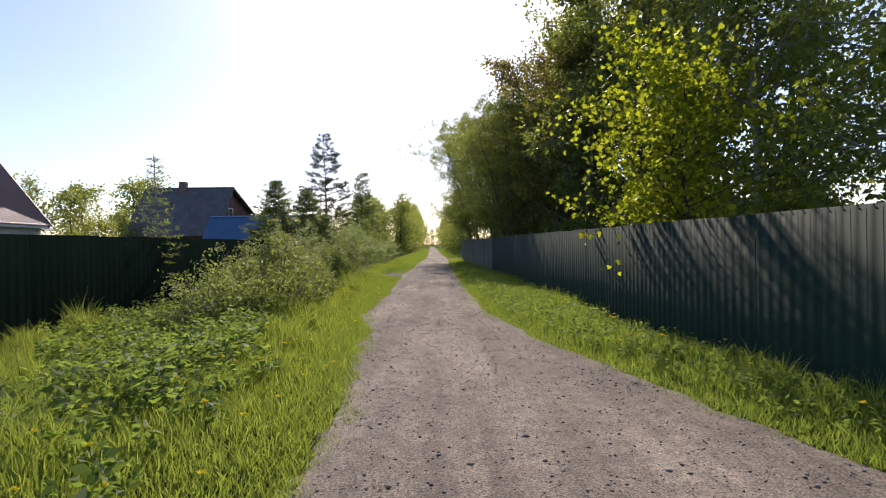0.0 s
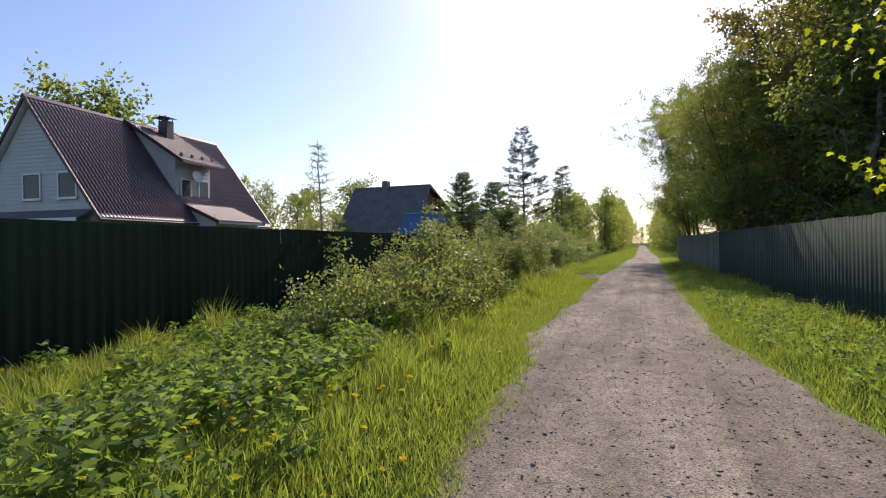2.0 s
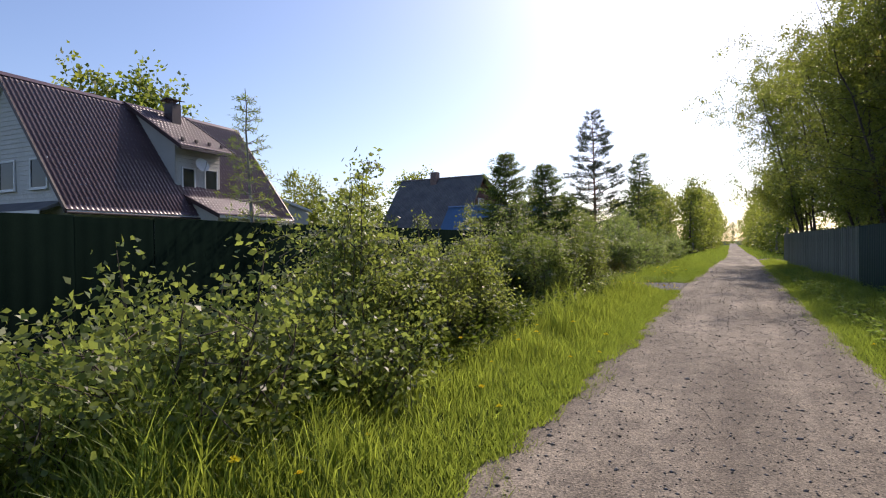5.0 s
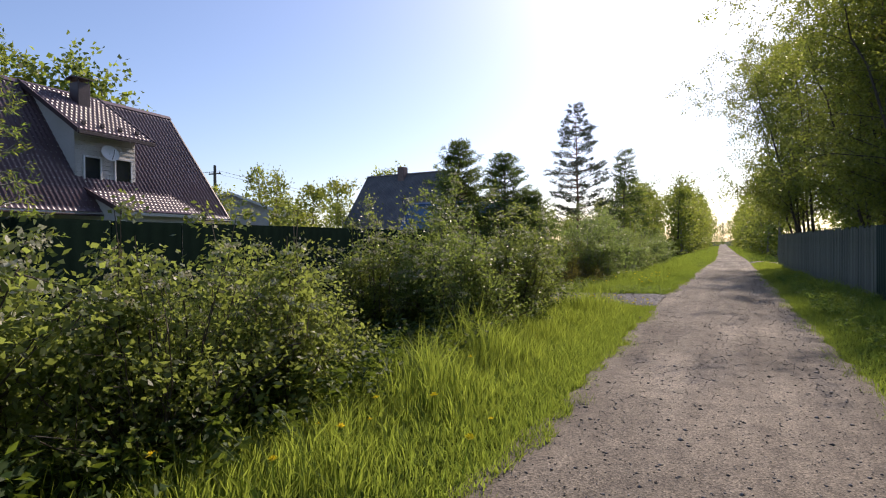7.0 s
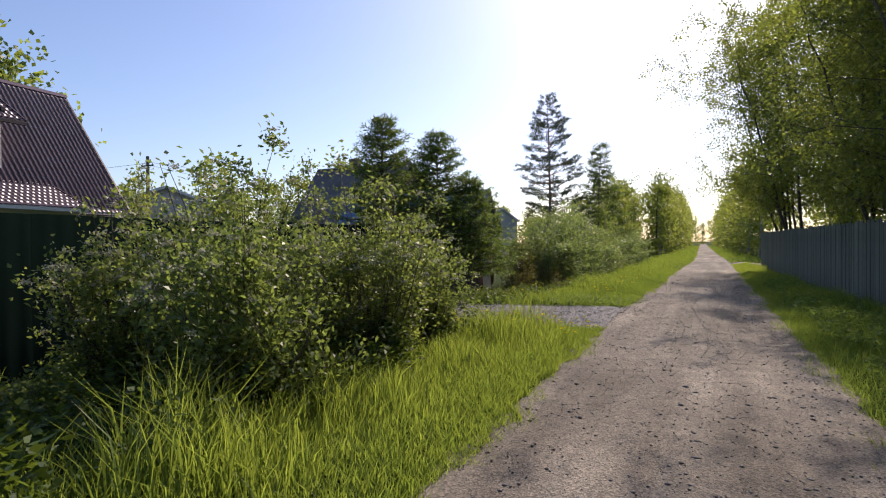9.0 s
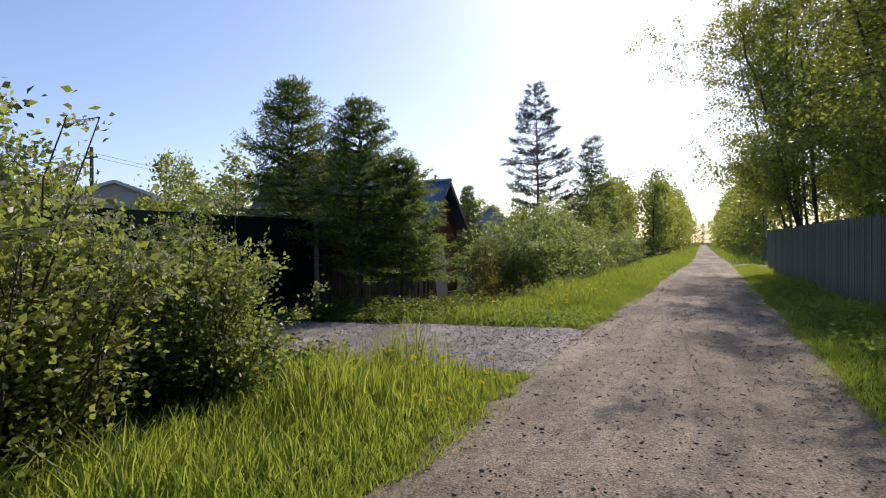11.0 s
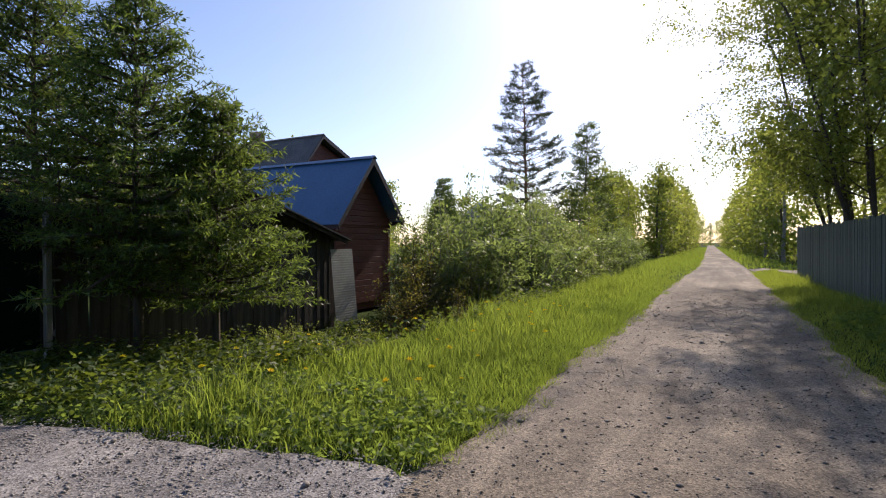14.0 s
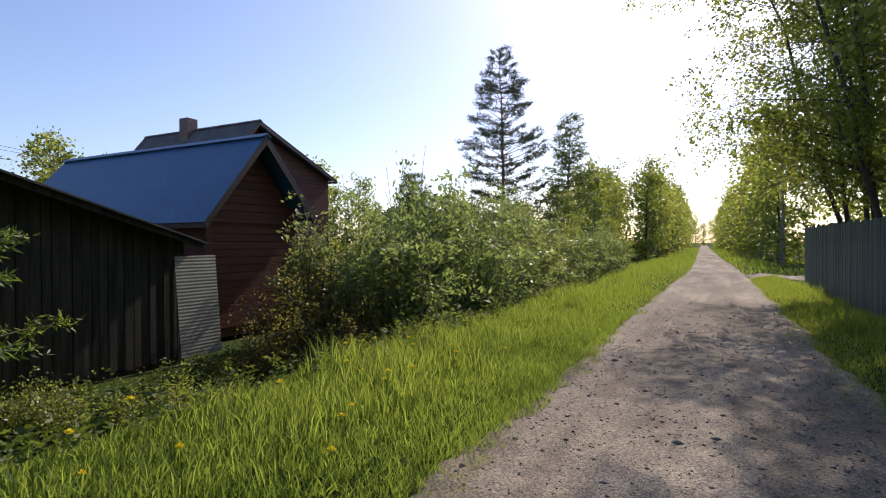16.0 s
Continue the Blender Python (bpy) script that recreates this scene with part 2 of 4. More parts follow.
def tube_arrays(pts, radii, sides=6):
    pts, radii = np.asarray(pts, float), np.asarray(radii, float)
    n = len(pts)
    d = np.gradient(pts, axis=0)
    d /= np.linalg.norm(d, axis=1)[:, None] + 1e-9
    ref = np.where(np.abs(d[:, 2:3]) > 0.9, [[1.0, 0, 0]], [[0, 0, 1.0]])
    u = np.cross(d, ref)
    u /= np.linalg.norm(u, axis=1)[:, None] + 1e-9
    w = np.cross(d, u)
    a = np.linspace(0, 2 * np.pi, sides, endpoint=False)
    v = pts[:, None] + radii[:, None, None] * (np.cos(a)[None, :, None] * u[:, None] + np.sin(a)[None, :, None] * w[:, None])
    i, j = np.meshgrid(np.arange(n - 1), np.arange(sides), indexing="ij")
    k = (j + 1) % sides
    f = np.stack([i * sides + j, i * sides + k, (i + 1) * sides + k, (i + 1) * sides + j], -1).reshape(-1, 4)
    return v.reshape(-1, 3), f


def merge(arrays):
    vs, fs, o = [], [], 0
    for v, f in arrays:
        vs.append(v)
        fs.append(f + o)
        o += len(v)
    return np.concatenate(vs), np.concatenate(fs)


def unit(a):
    return a / (np.linalg.norm(a, axis=-1, keepdims=True) + 1e-9)


def leaves_arrays(p, length, width, along=None, droop=0.2, r=rng):
    """Folded pointed leaves at the points p; each a quad of its own."""
    n = len(p)
    d = r.normal(size=(n, 3)) if along is None else along + 0.5 * r.normal(size=(n, 3))
    d[:, 2] -= droop
    d = unit(d)
    s = unit(np.cross(d, r.normal(size=(n, 3))))
    up = np.cross(s, d)
    ln = (length * r.uniform(0.6, 1.25, n))[:, None]
    wd = (width * r.uniform(0.6, 1.25, n))[:, None]
    mid = p + d * ln * 0.45
    v = np.stack([p, mid + s * wd * 0.5 + up * wd * 0.12, p + d * ln - up * ln * 0.1, mid - s * wd * 0.5 + up * wd * 0.12], 1)
    return v.reshape(-1, 3), np.arange(n * 4).reshape(-1, 4)


def lobed_arrays(p, size, r=rng):
    """Five-lobed leaves, four quads each, at the points p."""
    ang = np.radians([-90, -50, -25, 8, 30, 62, 90, 118, 150, 172, 205, 230])
    rad = np.array([0.15, 0.5, 0.3, 0.85, 0.45, 0.75, 1.0, 0.75, 0.45, 0.85, 0.3, 0.5])
    base = np.stack([np.cos(ang) * rad, np.sin(ang) * rad + 0.2, -0.18 * rad ** 2], 1)
    n = len(p)
    d = r.normal(size=(n, 3))
    d[:, 2] -= 0.6
    d = unit(d)
    nrm = r.normal(size=(n, 3)) * 0.7
    nrm[:, 2] += 0.8
    s = unit(np.cross(d, nrm))
    up = np.cross(s, d)
    sz = (size * r.uniform(0.6, 1.2, n))[:, None, None] * 0.55
    v = p[:, None] + sz * (base[None, :, :1] * s[:, None] + base[None, :, 1:2] * d[:, None] + base[None, :, 2:] * up[:, None])
    quads = np.array([[0, 1, 2, 11], [2, 3, 4, 11], [4, 5, 6, 11], [6, 7, 8, 11], [8, 9, 10, 11]])
    f = (np.arange(n)[:, None, None] * 12 + quads[None]).reshape(-1, 4)
    return v.reshape(-1, 3), f


# ---- the ground ----
LEFT_Y = [-15, 0, 4.3, 10.8, 12.7, 20, 30, 48, 63, 94, 210, 400]
LEFT_X = [-1.0, -1.05, -1.1, -1.66, -2.0, -2.1, -2.4, -2.25, -2.0, -2.6, -5.2, -9.2]
RIGHT_Y = [-15, 0, 4.2, 9, 13, 20, 27, 40, 57, 67, 94, 210, 400]
RIGHT_X = [5.2, 4.2, 3.1, 1.75, 1.1, 0.9, 0.8, 0.65, 0.5, 0.3, -0.4, -2.8, -6.4]


def road_l(y):
    return np.interp(y, LEFT_Y, LEFT_X)


def road_r(y):
    return np.interp(y, RIGHT_Y, RIGHT_X)


def smooth(a, b, v):
    t = np.clip((np.asarray(v, float) - a) / (b - a), 0, 1)
    return t * t * (3 - 2 * t)


def drive_near(x):
    return 27.35 + 0.12 * (np.asarray(x, float) + 2.2)


def drive_far(x):
    return 30.85 + 0.17 * (np.asarray(x, float) + 2.5)


def side_near(x):
    return 57.5 + 0.28 * (np.asarray(x, float) - 0.5)


def wob(x, y, s=1.0):
    x, y = np.asarray(x, float) * s, np.asarray(y, float) * s
    return (np.sin(1.3 * x + 0.7 * y) + np.sin(2.9 * y - 1.1 * x + 1.7) * 0.6 + np.sin(5.3 * x + 4.1 * y + 0.4) * 0.35 + np.sin(9.7 * y - 7.3 * x) * 0.2) / 2.15


def gz(x, y):
    """Height of the ground."""
    x, y = np.asarray(x, float), np.asarray(y, float)
    dl, dr = road_l(y) - x, x - road_r(y)
    on_drive = smooth(25.6, 27.2, y) * (1 - smooth(31.2, 33.0, y))
    deep = 0.24 + 0.32 * smooth(33, 37, y) * (1 - smooth(60, 75, y))
    bank = 0.05 * smooth(0, 0.5, dl) - (deep + 0.05) * smooth(1.6 + 0.7 * smooth(10, 14, y), 4.2, dl)
    bank = bank - 0.55 * smooth(2.2, 3.3, dl) * (1 - smooth(4.6, 6.2, dl)) * smooth(32.5, 35, y) * (1 - smooth(48, 60, y))
    z = bank * (1 - on_drive) - 0.10 * smooth(2, 6, dl) * on_drive
    z = z + np.where(dr > 0, 0.04 * smooth(0, 0.4, dr) - 0.10 * smooth(0.8, 2.2, dr), 0)
    far = smooth(80, 200, np.hypot(x, y - 20))
    return z * (1 - far) + 0.015 * wob(x, y, 0.8) * np.where((dl > 0.2) | (dr > 0.2), 1, 0)


def grid_mesh(name, xs, ys, zfun, mat):
    X, Y = np.meshgrid(xs, ys, indexing="ij")
    v = np.stack([X, Y, zfun(X, Y)], -1).reshape(-1, 3)
    a, b = len(xs), len(ys)
    i, j = np.meshgrid(np.arange(a - 1), np.arange(b - 1), indexing="ij")
    f = np.stack([i * b + j, (i + 1) * b + j, (i + 1) * b + j + 1, i * b + j + 1], -1).reshape(-1, 4)
    return mesh_from(name, v, f, mat, smooth=True)


xs = np.concatenate([[-2500, -900, -350, -150, -80, -50, -35, -25, -18, -13], np.arange(-10, 8, 0.3), [9, 11, 14, 18, 25, 40, 80, 200, 600, 2500]])
ys = np.concatenate([[-2500, -700, -200, -80, -40, -20, -12], np.arange(-8, 70, 0.4), np.arange(70, 120, 3), [130, 150, 180, 220, 300, 500, 1000, 3000]])
tagged(put("ground", grid_mesh("ground", xs, ys, lambda x, y: gz(x, y) - 0.03, M_SOIL)), "grassy soil with a shallow ditch beside the track", "ground", kind="structure")


def strip(name, ys, left, right, across, height, mat):
    """A sheet between two edges."""
    u = np.linspace(0, 1, across)
    L, R = left(ys), right(ys)
    X = L[:, None] + (R - L)[:, None] * u[None]
    Y = np.repeat(ys[:, None], across, 1)
    Z = height(X, Y, np.repeat(u[None], len(ys), 0))
    v = np.stack([X, Y, Z], -1).reshape(-1, 3)
    i, j = np.meshgrid(np.arange(len(ys) - 1), np.arange(across - 1), indexing="ij")
    f = np.stack([i * across + j, i * across + j + 1, (i + 1) * across + j + 1, (i + 1) * across + j], -1).reshape(-1, 4)
    return mesh_from(name, v, f, mat, smooth=True)


def road_z(x, y, u):
    rut = -0.022 * (np.exp(-((u - 0.27) / 0.09) ** 2) + np.exp(-((u - 0.75) / 0.09) ** 2)) * (1 + 0.5 * wob(0 * x, y, 0.4))
    edge = -0.06 * (np.maximum(0, np.abs(u - 0.5) - 0.46) / 0.04)
    return 0.012 + rut + edge + 0.012 * wob(x, y, 2.3) * 0.6 + 0.006 * wob(x, y, 7.1)


ry = np.concatenate([np.arange(-12, 42, 0.09), np.arange(42, 70, 0.3), np.arange(70, 380, 4)])
tagged(put("road", strip("road", ry, lambda y: road_l(y) - 0.06 + 0.10 * wob(0 * y, y, 2.0) + 0.05 * wob(0 * y, y, 7.0),
    lambda y: road_r(y) + 0.06 + 0.10 * wob(0 * y + 4, y, 2.0) + 0.05 * wob(0 * y, y, 6.3), 40, road_z, M_ROAD)), "grey gravel track with wheel ruts and damp patches", "road", kind="structure")


def cross_strip(name, x0, x1, near, far, mat, up):
    xs = np.arange(x0, x1, 0.1)
    u = np.linspace(0, 1, 40)
    N, F = near(xs) + 0.12 * wob(xs, 0 * xs, 2.1), far(xs) + 0.12 * wob(xs, 0 * xs + 3, 2.4)
    Y = N[:, None] + (F - N)[:, None] * u[None]
    X = np.repeat(xs[:, None], 40, 1)
    Z = gz(X, Y) + up + 0.018 * wob(X, Y, 2.2) + 0.008 * wob(X, Y, 6.0) - 0.07 * np.maximum(0, np.abs(u - 0.5) - 0.46)[None] / 0.04 - 0.05 * smooth(x1 - 0.9 if x1 < 0 else x0 + 0.9, x1 if x1 < 0 else x0, X)
    v = np.stack([X, Y, Z], -1).reshape(-1, 3)
    i, j = np.meshgrid(np.arange(len(xs) - 1), np.arange(39), indexing="ij")
    f = np.stack([i * 40 + j, (i + 1) * 40 + j, (i + 1) * 40 + j + 1, i * 40 + j + 1], -1).reshape(-1, 4)
    return mesh_from(name, v, f, mat, smooth=True)


tagged(put("driveway", cross_strip("driveway", -8.8, -1.7, drive_near, drive_far, M_DRIVE, 0.01)), "driveway of pale crushed stone leading to a metal gate", "driveway", kind="structure")
tagged(put("side_road", cross_strip("side_road", 0.25, 14, side_near, lambda x: side_near(x) + 3.2, M_ROAD, 0.012)), "narrow gravel side track turning off between the trees", "road", kind="structure")


def stones(name, n, area, size, mat, label, up=0.0):
    """Loose stones as squashed, uneven octahedra."""
    p = area(n)
    n = len(p)
    o = np.array([[1, 0, 0], [0, 1, 0], [-1, 0, 0], [0, -1, 0], [0, 0, 1], [0, 0, -0.6]], float)
    s = size * rng.lognormal(0, 0.45, n)
    v = p[:, None] + o[None] * s[:, None, None] * rng.uniform(0.55, 1.2, (n, 6, 1)) * np.array([1, 1, 0.65])
    f = np.array([[0, 1, 4], [1, 2, 4], [2, 3, 4], [3, 0, 4], [1, 0, 5], [2, 1, 5], [3, 2, 5], [0, 3, 5]])
    return tagged(put(name, mesh_from(name, v.reshape(-1, 3), (np.arange(n)[:, None, None] * 6 + f[None]).reshape(-1, 3), mat)), label, "gravel", kind="stuff")


def on_road(n):
    y = -1 + 46 * rng.random(n) ** 1.15
    u = rng.random(n)
    x = road_l(y) + (road_r(y) - road_l(y)) * u
    return np.stack([x, y, road_z(x, y, u) + 0.002], 1)


def on_drive(n):
    x = rng.uniform(-8.5, -2.2, n)
    u = rng.random(n)
    y = drive_near(x) + (drive_far(x) - drive_near(x)) * u
    return np.stack([x, y, gz(x, y) + 0.022], 1)


stones("loose_gravel", 11000, on_road, 0.0095, M_STONE, "loose grey gravel scattered over the track")
stones("dark_clods", 11000, on_road, 0.0078, M_CLOD, "small dark clods and pebbles on the track")
stones("crushed_stone", 16000, on_drive, 0.0085, M_STONE, "loose crushed stone on the driveway")


# ---- fences ----
def profile_sheet(name, width, height, pitch, depth, mat):
    """A sheet with trapezoid ribs; runs along y from 0, faces x."""
    n = int(round(width / pitch))
    ys, ds = [], []
    for i in range(n):
        for u, d in ((0.0, 0), (0.45, 0), (0.55, 1), (0.9, 1)):
            ys.append((i + u) * width / n)
            ds.append(d * depth)
    ys.append(width)
    ds.append(0)
    k = len(ys)
    v = [(d, y, z) for z in (0, height) for y, d in zip(ys, ds)]
    v += [(d - 0.004, y, z) for z in (0, height) for y, d in zip(ys, ds)]
    f = []
    for i in range(k - 1):
        f.append((i, i + 1, k + i + 1, k + i))
        f.append((2 * k + i + 1, 2 * k + i, 3 * k + i, 3 * k + i + 1))
        f.append((k + i, k + i + 1, 3 * k + i + 1, 3 * k + i))
    return mesh_from(name, v, f, mat)


def sheet_fence(x0, y0, y1, slope, ztop, zlow, mat, label, flip, deep=0.005, pitch=0.23):
    """A fence of ribbed sheets on steel posts and rails along the track. slope: dx per dy."""
    turn = -math.degrees(math.atan(slope))
    fence = thing("metal_fence", pose(x0, y0, 0, 0, 0, turn), label, "fence")
    length = (y1 - y0) / math.cos(math.radians(turn))
    n = int(length / 1.15)
    me = profile_sheet("fence_panel", length / n, ztop - zlow, pitch, deep * flip, mat)
    r = random.Random(3)
    for i in range(n):
        put("fence_panel", me, fence, m=pose(0, i * length / n, zlow + r.uniform(-0.012, 0.012), 0, r.uniform(-0.35, 0.35), 0))
    b = -0.03 * flip
    for z in (zlow + 0.35, ztop - 0.3):
        part("rail", box_bm([(min(b, 2 * b), 0, z, max(b, 2 * b), length, z + 0.04)]), M_STEEL, fence)
    for i in range(int(length / 2.5) + 1):
        y = min(i * 2.5, length - 0.06)
        part("post", box_bm([(min(2 * b, 4 * b), y, zlow - 0.2, max(2 * b, 4 * b), y + 0.06, ztop - 0.08)]), M_STEEL, fence)
    return fence


def plank_fence(x0, y0, y1, slope, ztop, zlow, mat, label, width=0.12, gap=0.012, face=-1):
    turn = -math.degrees(math.atan(slope))
    fence = thing("plank_fence", pose(x0, y0, 0, 0, 0, turn), label, "fence")
    length = (y1 - y0) / math.cos(math.radians(turn))
    bm = box_bm([(-0.011, 0, 0, 0.011, width, ztop - zlow)], 0.004)
    me = bpy.data.meshes.new("plank")
    bm.to_mesh(me)
    bm.free()
    me.materials.append(mat)
    r = random.Random(5)
    for i in range(int(length / (width + gap))):
        put("plank", me, fence, m=pose(r.uniform(-0.006, 0.006), i * (width + gap), zlow + r.uniform(-0.05, 0.05), r.uniform(-0.8, 0.8), 0, 0))
    for z in (zlow + 0.4, ztop - 0.4):
        part("rail", box_bm([(-face * 0.013 - (0.04 if face > 0 else 0), 0, z, -face * 0.013 + (0.04 if face < 0 else 0), length, z + 0.09)]), mat, fence)
    for i in range(int(length / 2.5) + 1):
        y = i * 2.5
        a = -face * 0.055
        part("post", box_bm([(min(a, a - face * 0.09), y, zlow - 0.2, max(a, a - face * 0.09), y + 0.09, ztop - 0.1)]), mat, fence)
    return fence


sheet_fence(4.9, -7, 32.0, -0.051, 2.0, -0.12, M_SHEET, "dark green ribbed metal sheet fence beside a grass verge", -1, 0.008, 0.19)
plank_fence(2.92, 32.05, 53.0, -0.051, 1.98, -0.1, M_PICKET, "weathered grey-green vertical plank fence under trees")
sheet_fence(-8.05, -9, 26.4, -0.0225, 1.98, -0.32, M_SHEET_SHADE, "dark green ribbed metal sheet fence behind bushes, darkened for shade", 1)


def sheet_gate():
    g = thing("driveway_gate", pose(-8.85, 26.45, 0, 0, 0, 1.2), "closed dark green double gate of ribbed metal sheet, darkened for shade", "gate")
    # gate leaves and frames wear the sheet colour with shade painted in
    me = profile_sheet("gate_leaf", 2.66, 2.0, 0.24, 0.005, M_SHEET_SHADE)
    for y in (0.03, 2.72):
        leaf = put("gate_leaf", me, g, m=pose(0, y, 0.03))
        part("gate_frame", box_bm([(-0.05, 0, 0, -0.012, 2.66, 0.05), (-0.05, 0, 1.93, -0.012, 2.66, 1.98), (-0.05, 0, 0.05, -0.012, 0.05, 1.93), (-0.05, 2.61, 0.05, -0.012, 2.66, 1.93)]), M_SHEET_SHADE, leaf)
    part("gate_post", box_bm([(0.0, 5.42, -0.4, 0.08, 5.5, 2.1)], 0.006), M_STEEL, g, "pale grey steel gate post")
    part("latch", box_bm([(0.03, 5.5, 0.93, 0.06, 5.62, 0.96)], 0.004), M_STEEL, g, "steel latch")


sheet_gate()
plank_fence(-9.02, 32.05, 34.6, -0.02, 2.0, -0.25, M_OLDWOOD, "dark weathered plank fence behind spruces", 0.15, 0.004, 1)


# ---- houses ----
def tile_slope(name, run, length, mat, pitch=0.20, step=0.36):
    """A metal-tile sheet: x down the slope from 0 to run, y from 0 to length, waves and steps in z."""
    nx = int(run / step)
    u = []
    for i in range(nx + 1):
        u += [(i * step, 0.04), (min(run, (i + 0.97) * step), 0.0)]
    u = [p for p in u if p[0] <= run] + [(run, 0.0)]
    ys = np.arange(0, length + 1e-6, pitch / 6)
    a = np.array([p[0] for p in u])
    h = np.array([p[1] for p in u])
    X, Y = np.meshgrid(a, ys, indexing="ij")
    wave = 0.034 * (1 - np.abs(np.sin(np.pi * Y / pitch)) ** 1.4)
    Z = -h[:, None] + wave + 0.03
    v = np.stack([X, Y, Z], -1).reshape(-1, 3)
    n, k = len(a), len(ys)
    i, j = np.meshgrid(np.arange(n - 1), np.arange(k - 1), indexing="ij")
    f = np.stack([i * k + j, (i + 1) * k + j, (i + 1) * k + j + 1, i * k + j + 1], -1).reshape(-1, 4)
    return mesh_from(name, v, f, mat)


def slope_pose(x0, z0, x1, z1, y):
    """Pose of a sheet that falls from (x0, z0) to (x1, z1)."""
    d = Vector((x1 - x0, 0, z1 - z0)).normalized()
    ydir = Vector((0, 1, 0))
    n = d.cross(ydir)
    if n.z < 0:
        ydir = -ydir
        n = -n
    m = Matrix((d, ydir, n)).transposed().to_4x4()
    m.translation = (x0, y, z0)
    return m


def window(parent, m, w, h, mullion=False, label="white-framed window"):
    """A window in the local yz plane that looks along x, with its lower corner at the pose."""
    fr = part("window", box_bm([(0, 0, 0, 0.06, 0.08, h), (0, w - 0.08, 0, 0.06, w, h), (0, 0.08, 0, 0.06, w - 0.08, 0.08), (0, 0.08, h - 0.08, 0.06, w - 0.08, h)], 0.006), M_WHITE, parent, label)
    fr.matrix_basis = m
    part("pane", box_bm([(0.015, 0.08, 0.08, 0.025, w - 0.08, h - 0.08)]), M_GLASS, fr)
    part("sill", box_bm([(0.0, -0.05, -0.04, 0.12, w + 0.05, -0.002)], 0.005), M_WHITE, fr)
    if mullion:
        part("mullion", box_bm([(0.003, w / 2 - 0.03, 0.08, 0.055, w / 2 + 0.03, h - 0.08)], 0.004), M_WHITE, fr)
    return fr


def lap_boards(outline_fn, z0, z1, step, face, axis, mat, parent, name="siding"):
    """Lapped boards over a wall; outline_fn(z) gives the two ends of the board."""
    bm = bmesh.new()
    z = z0
    while z < z1 - 0.02:
        top = min(z + step, z1)
        a, b = outline_fn(z)
        a2, b2 = outline_fn(top)
        lo, hi = 0.028, 0.006
        if axis == "y":      # wall faces -y
            q = [(a, face - lo, z), (b, face - lo, z), (b2, face - hi, top), (a2, face - hi, top)]
            e = [(a, face, z), (b, face, z)]
        else:                # wall faces +x
            q = [(face + lo, a, z), (face + lo, b, z), (face + hi, b2, top), (face + hi, a2, top)]
            e = [(face, a, z), (face, b, z)]
        vs = [bm.verts.new(c) for c in q]
        bm.faces.new(vs)
        es = [bm.verts.new(c) for c in e]
        bm.faces.new((es[0], es[1], vs[1], vs[0]))
        z = top
    return part(name, bm, mat, parent)


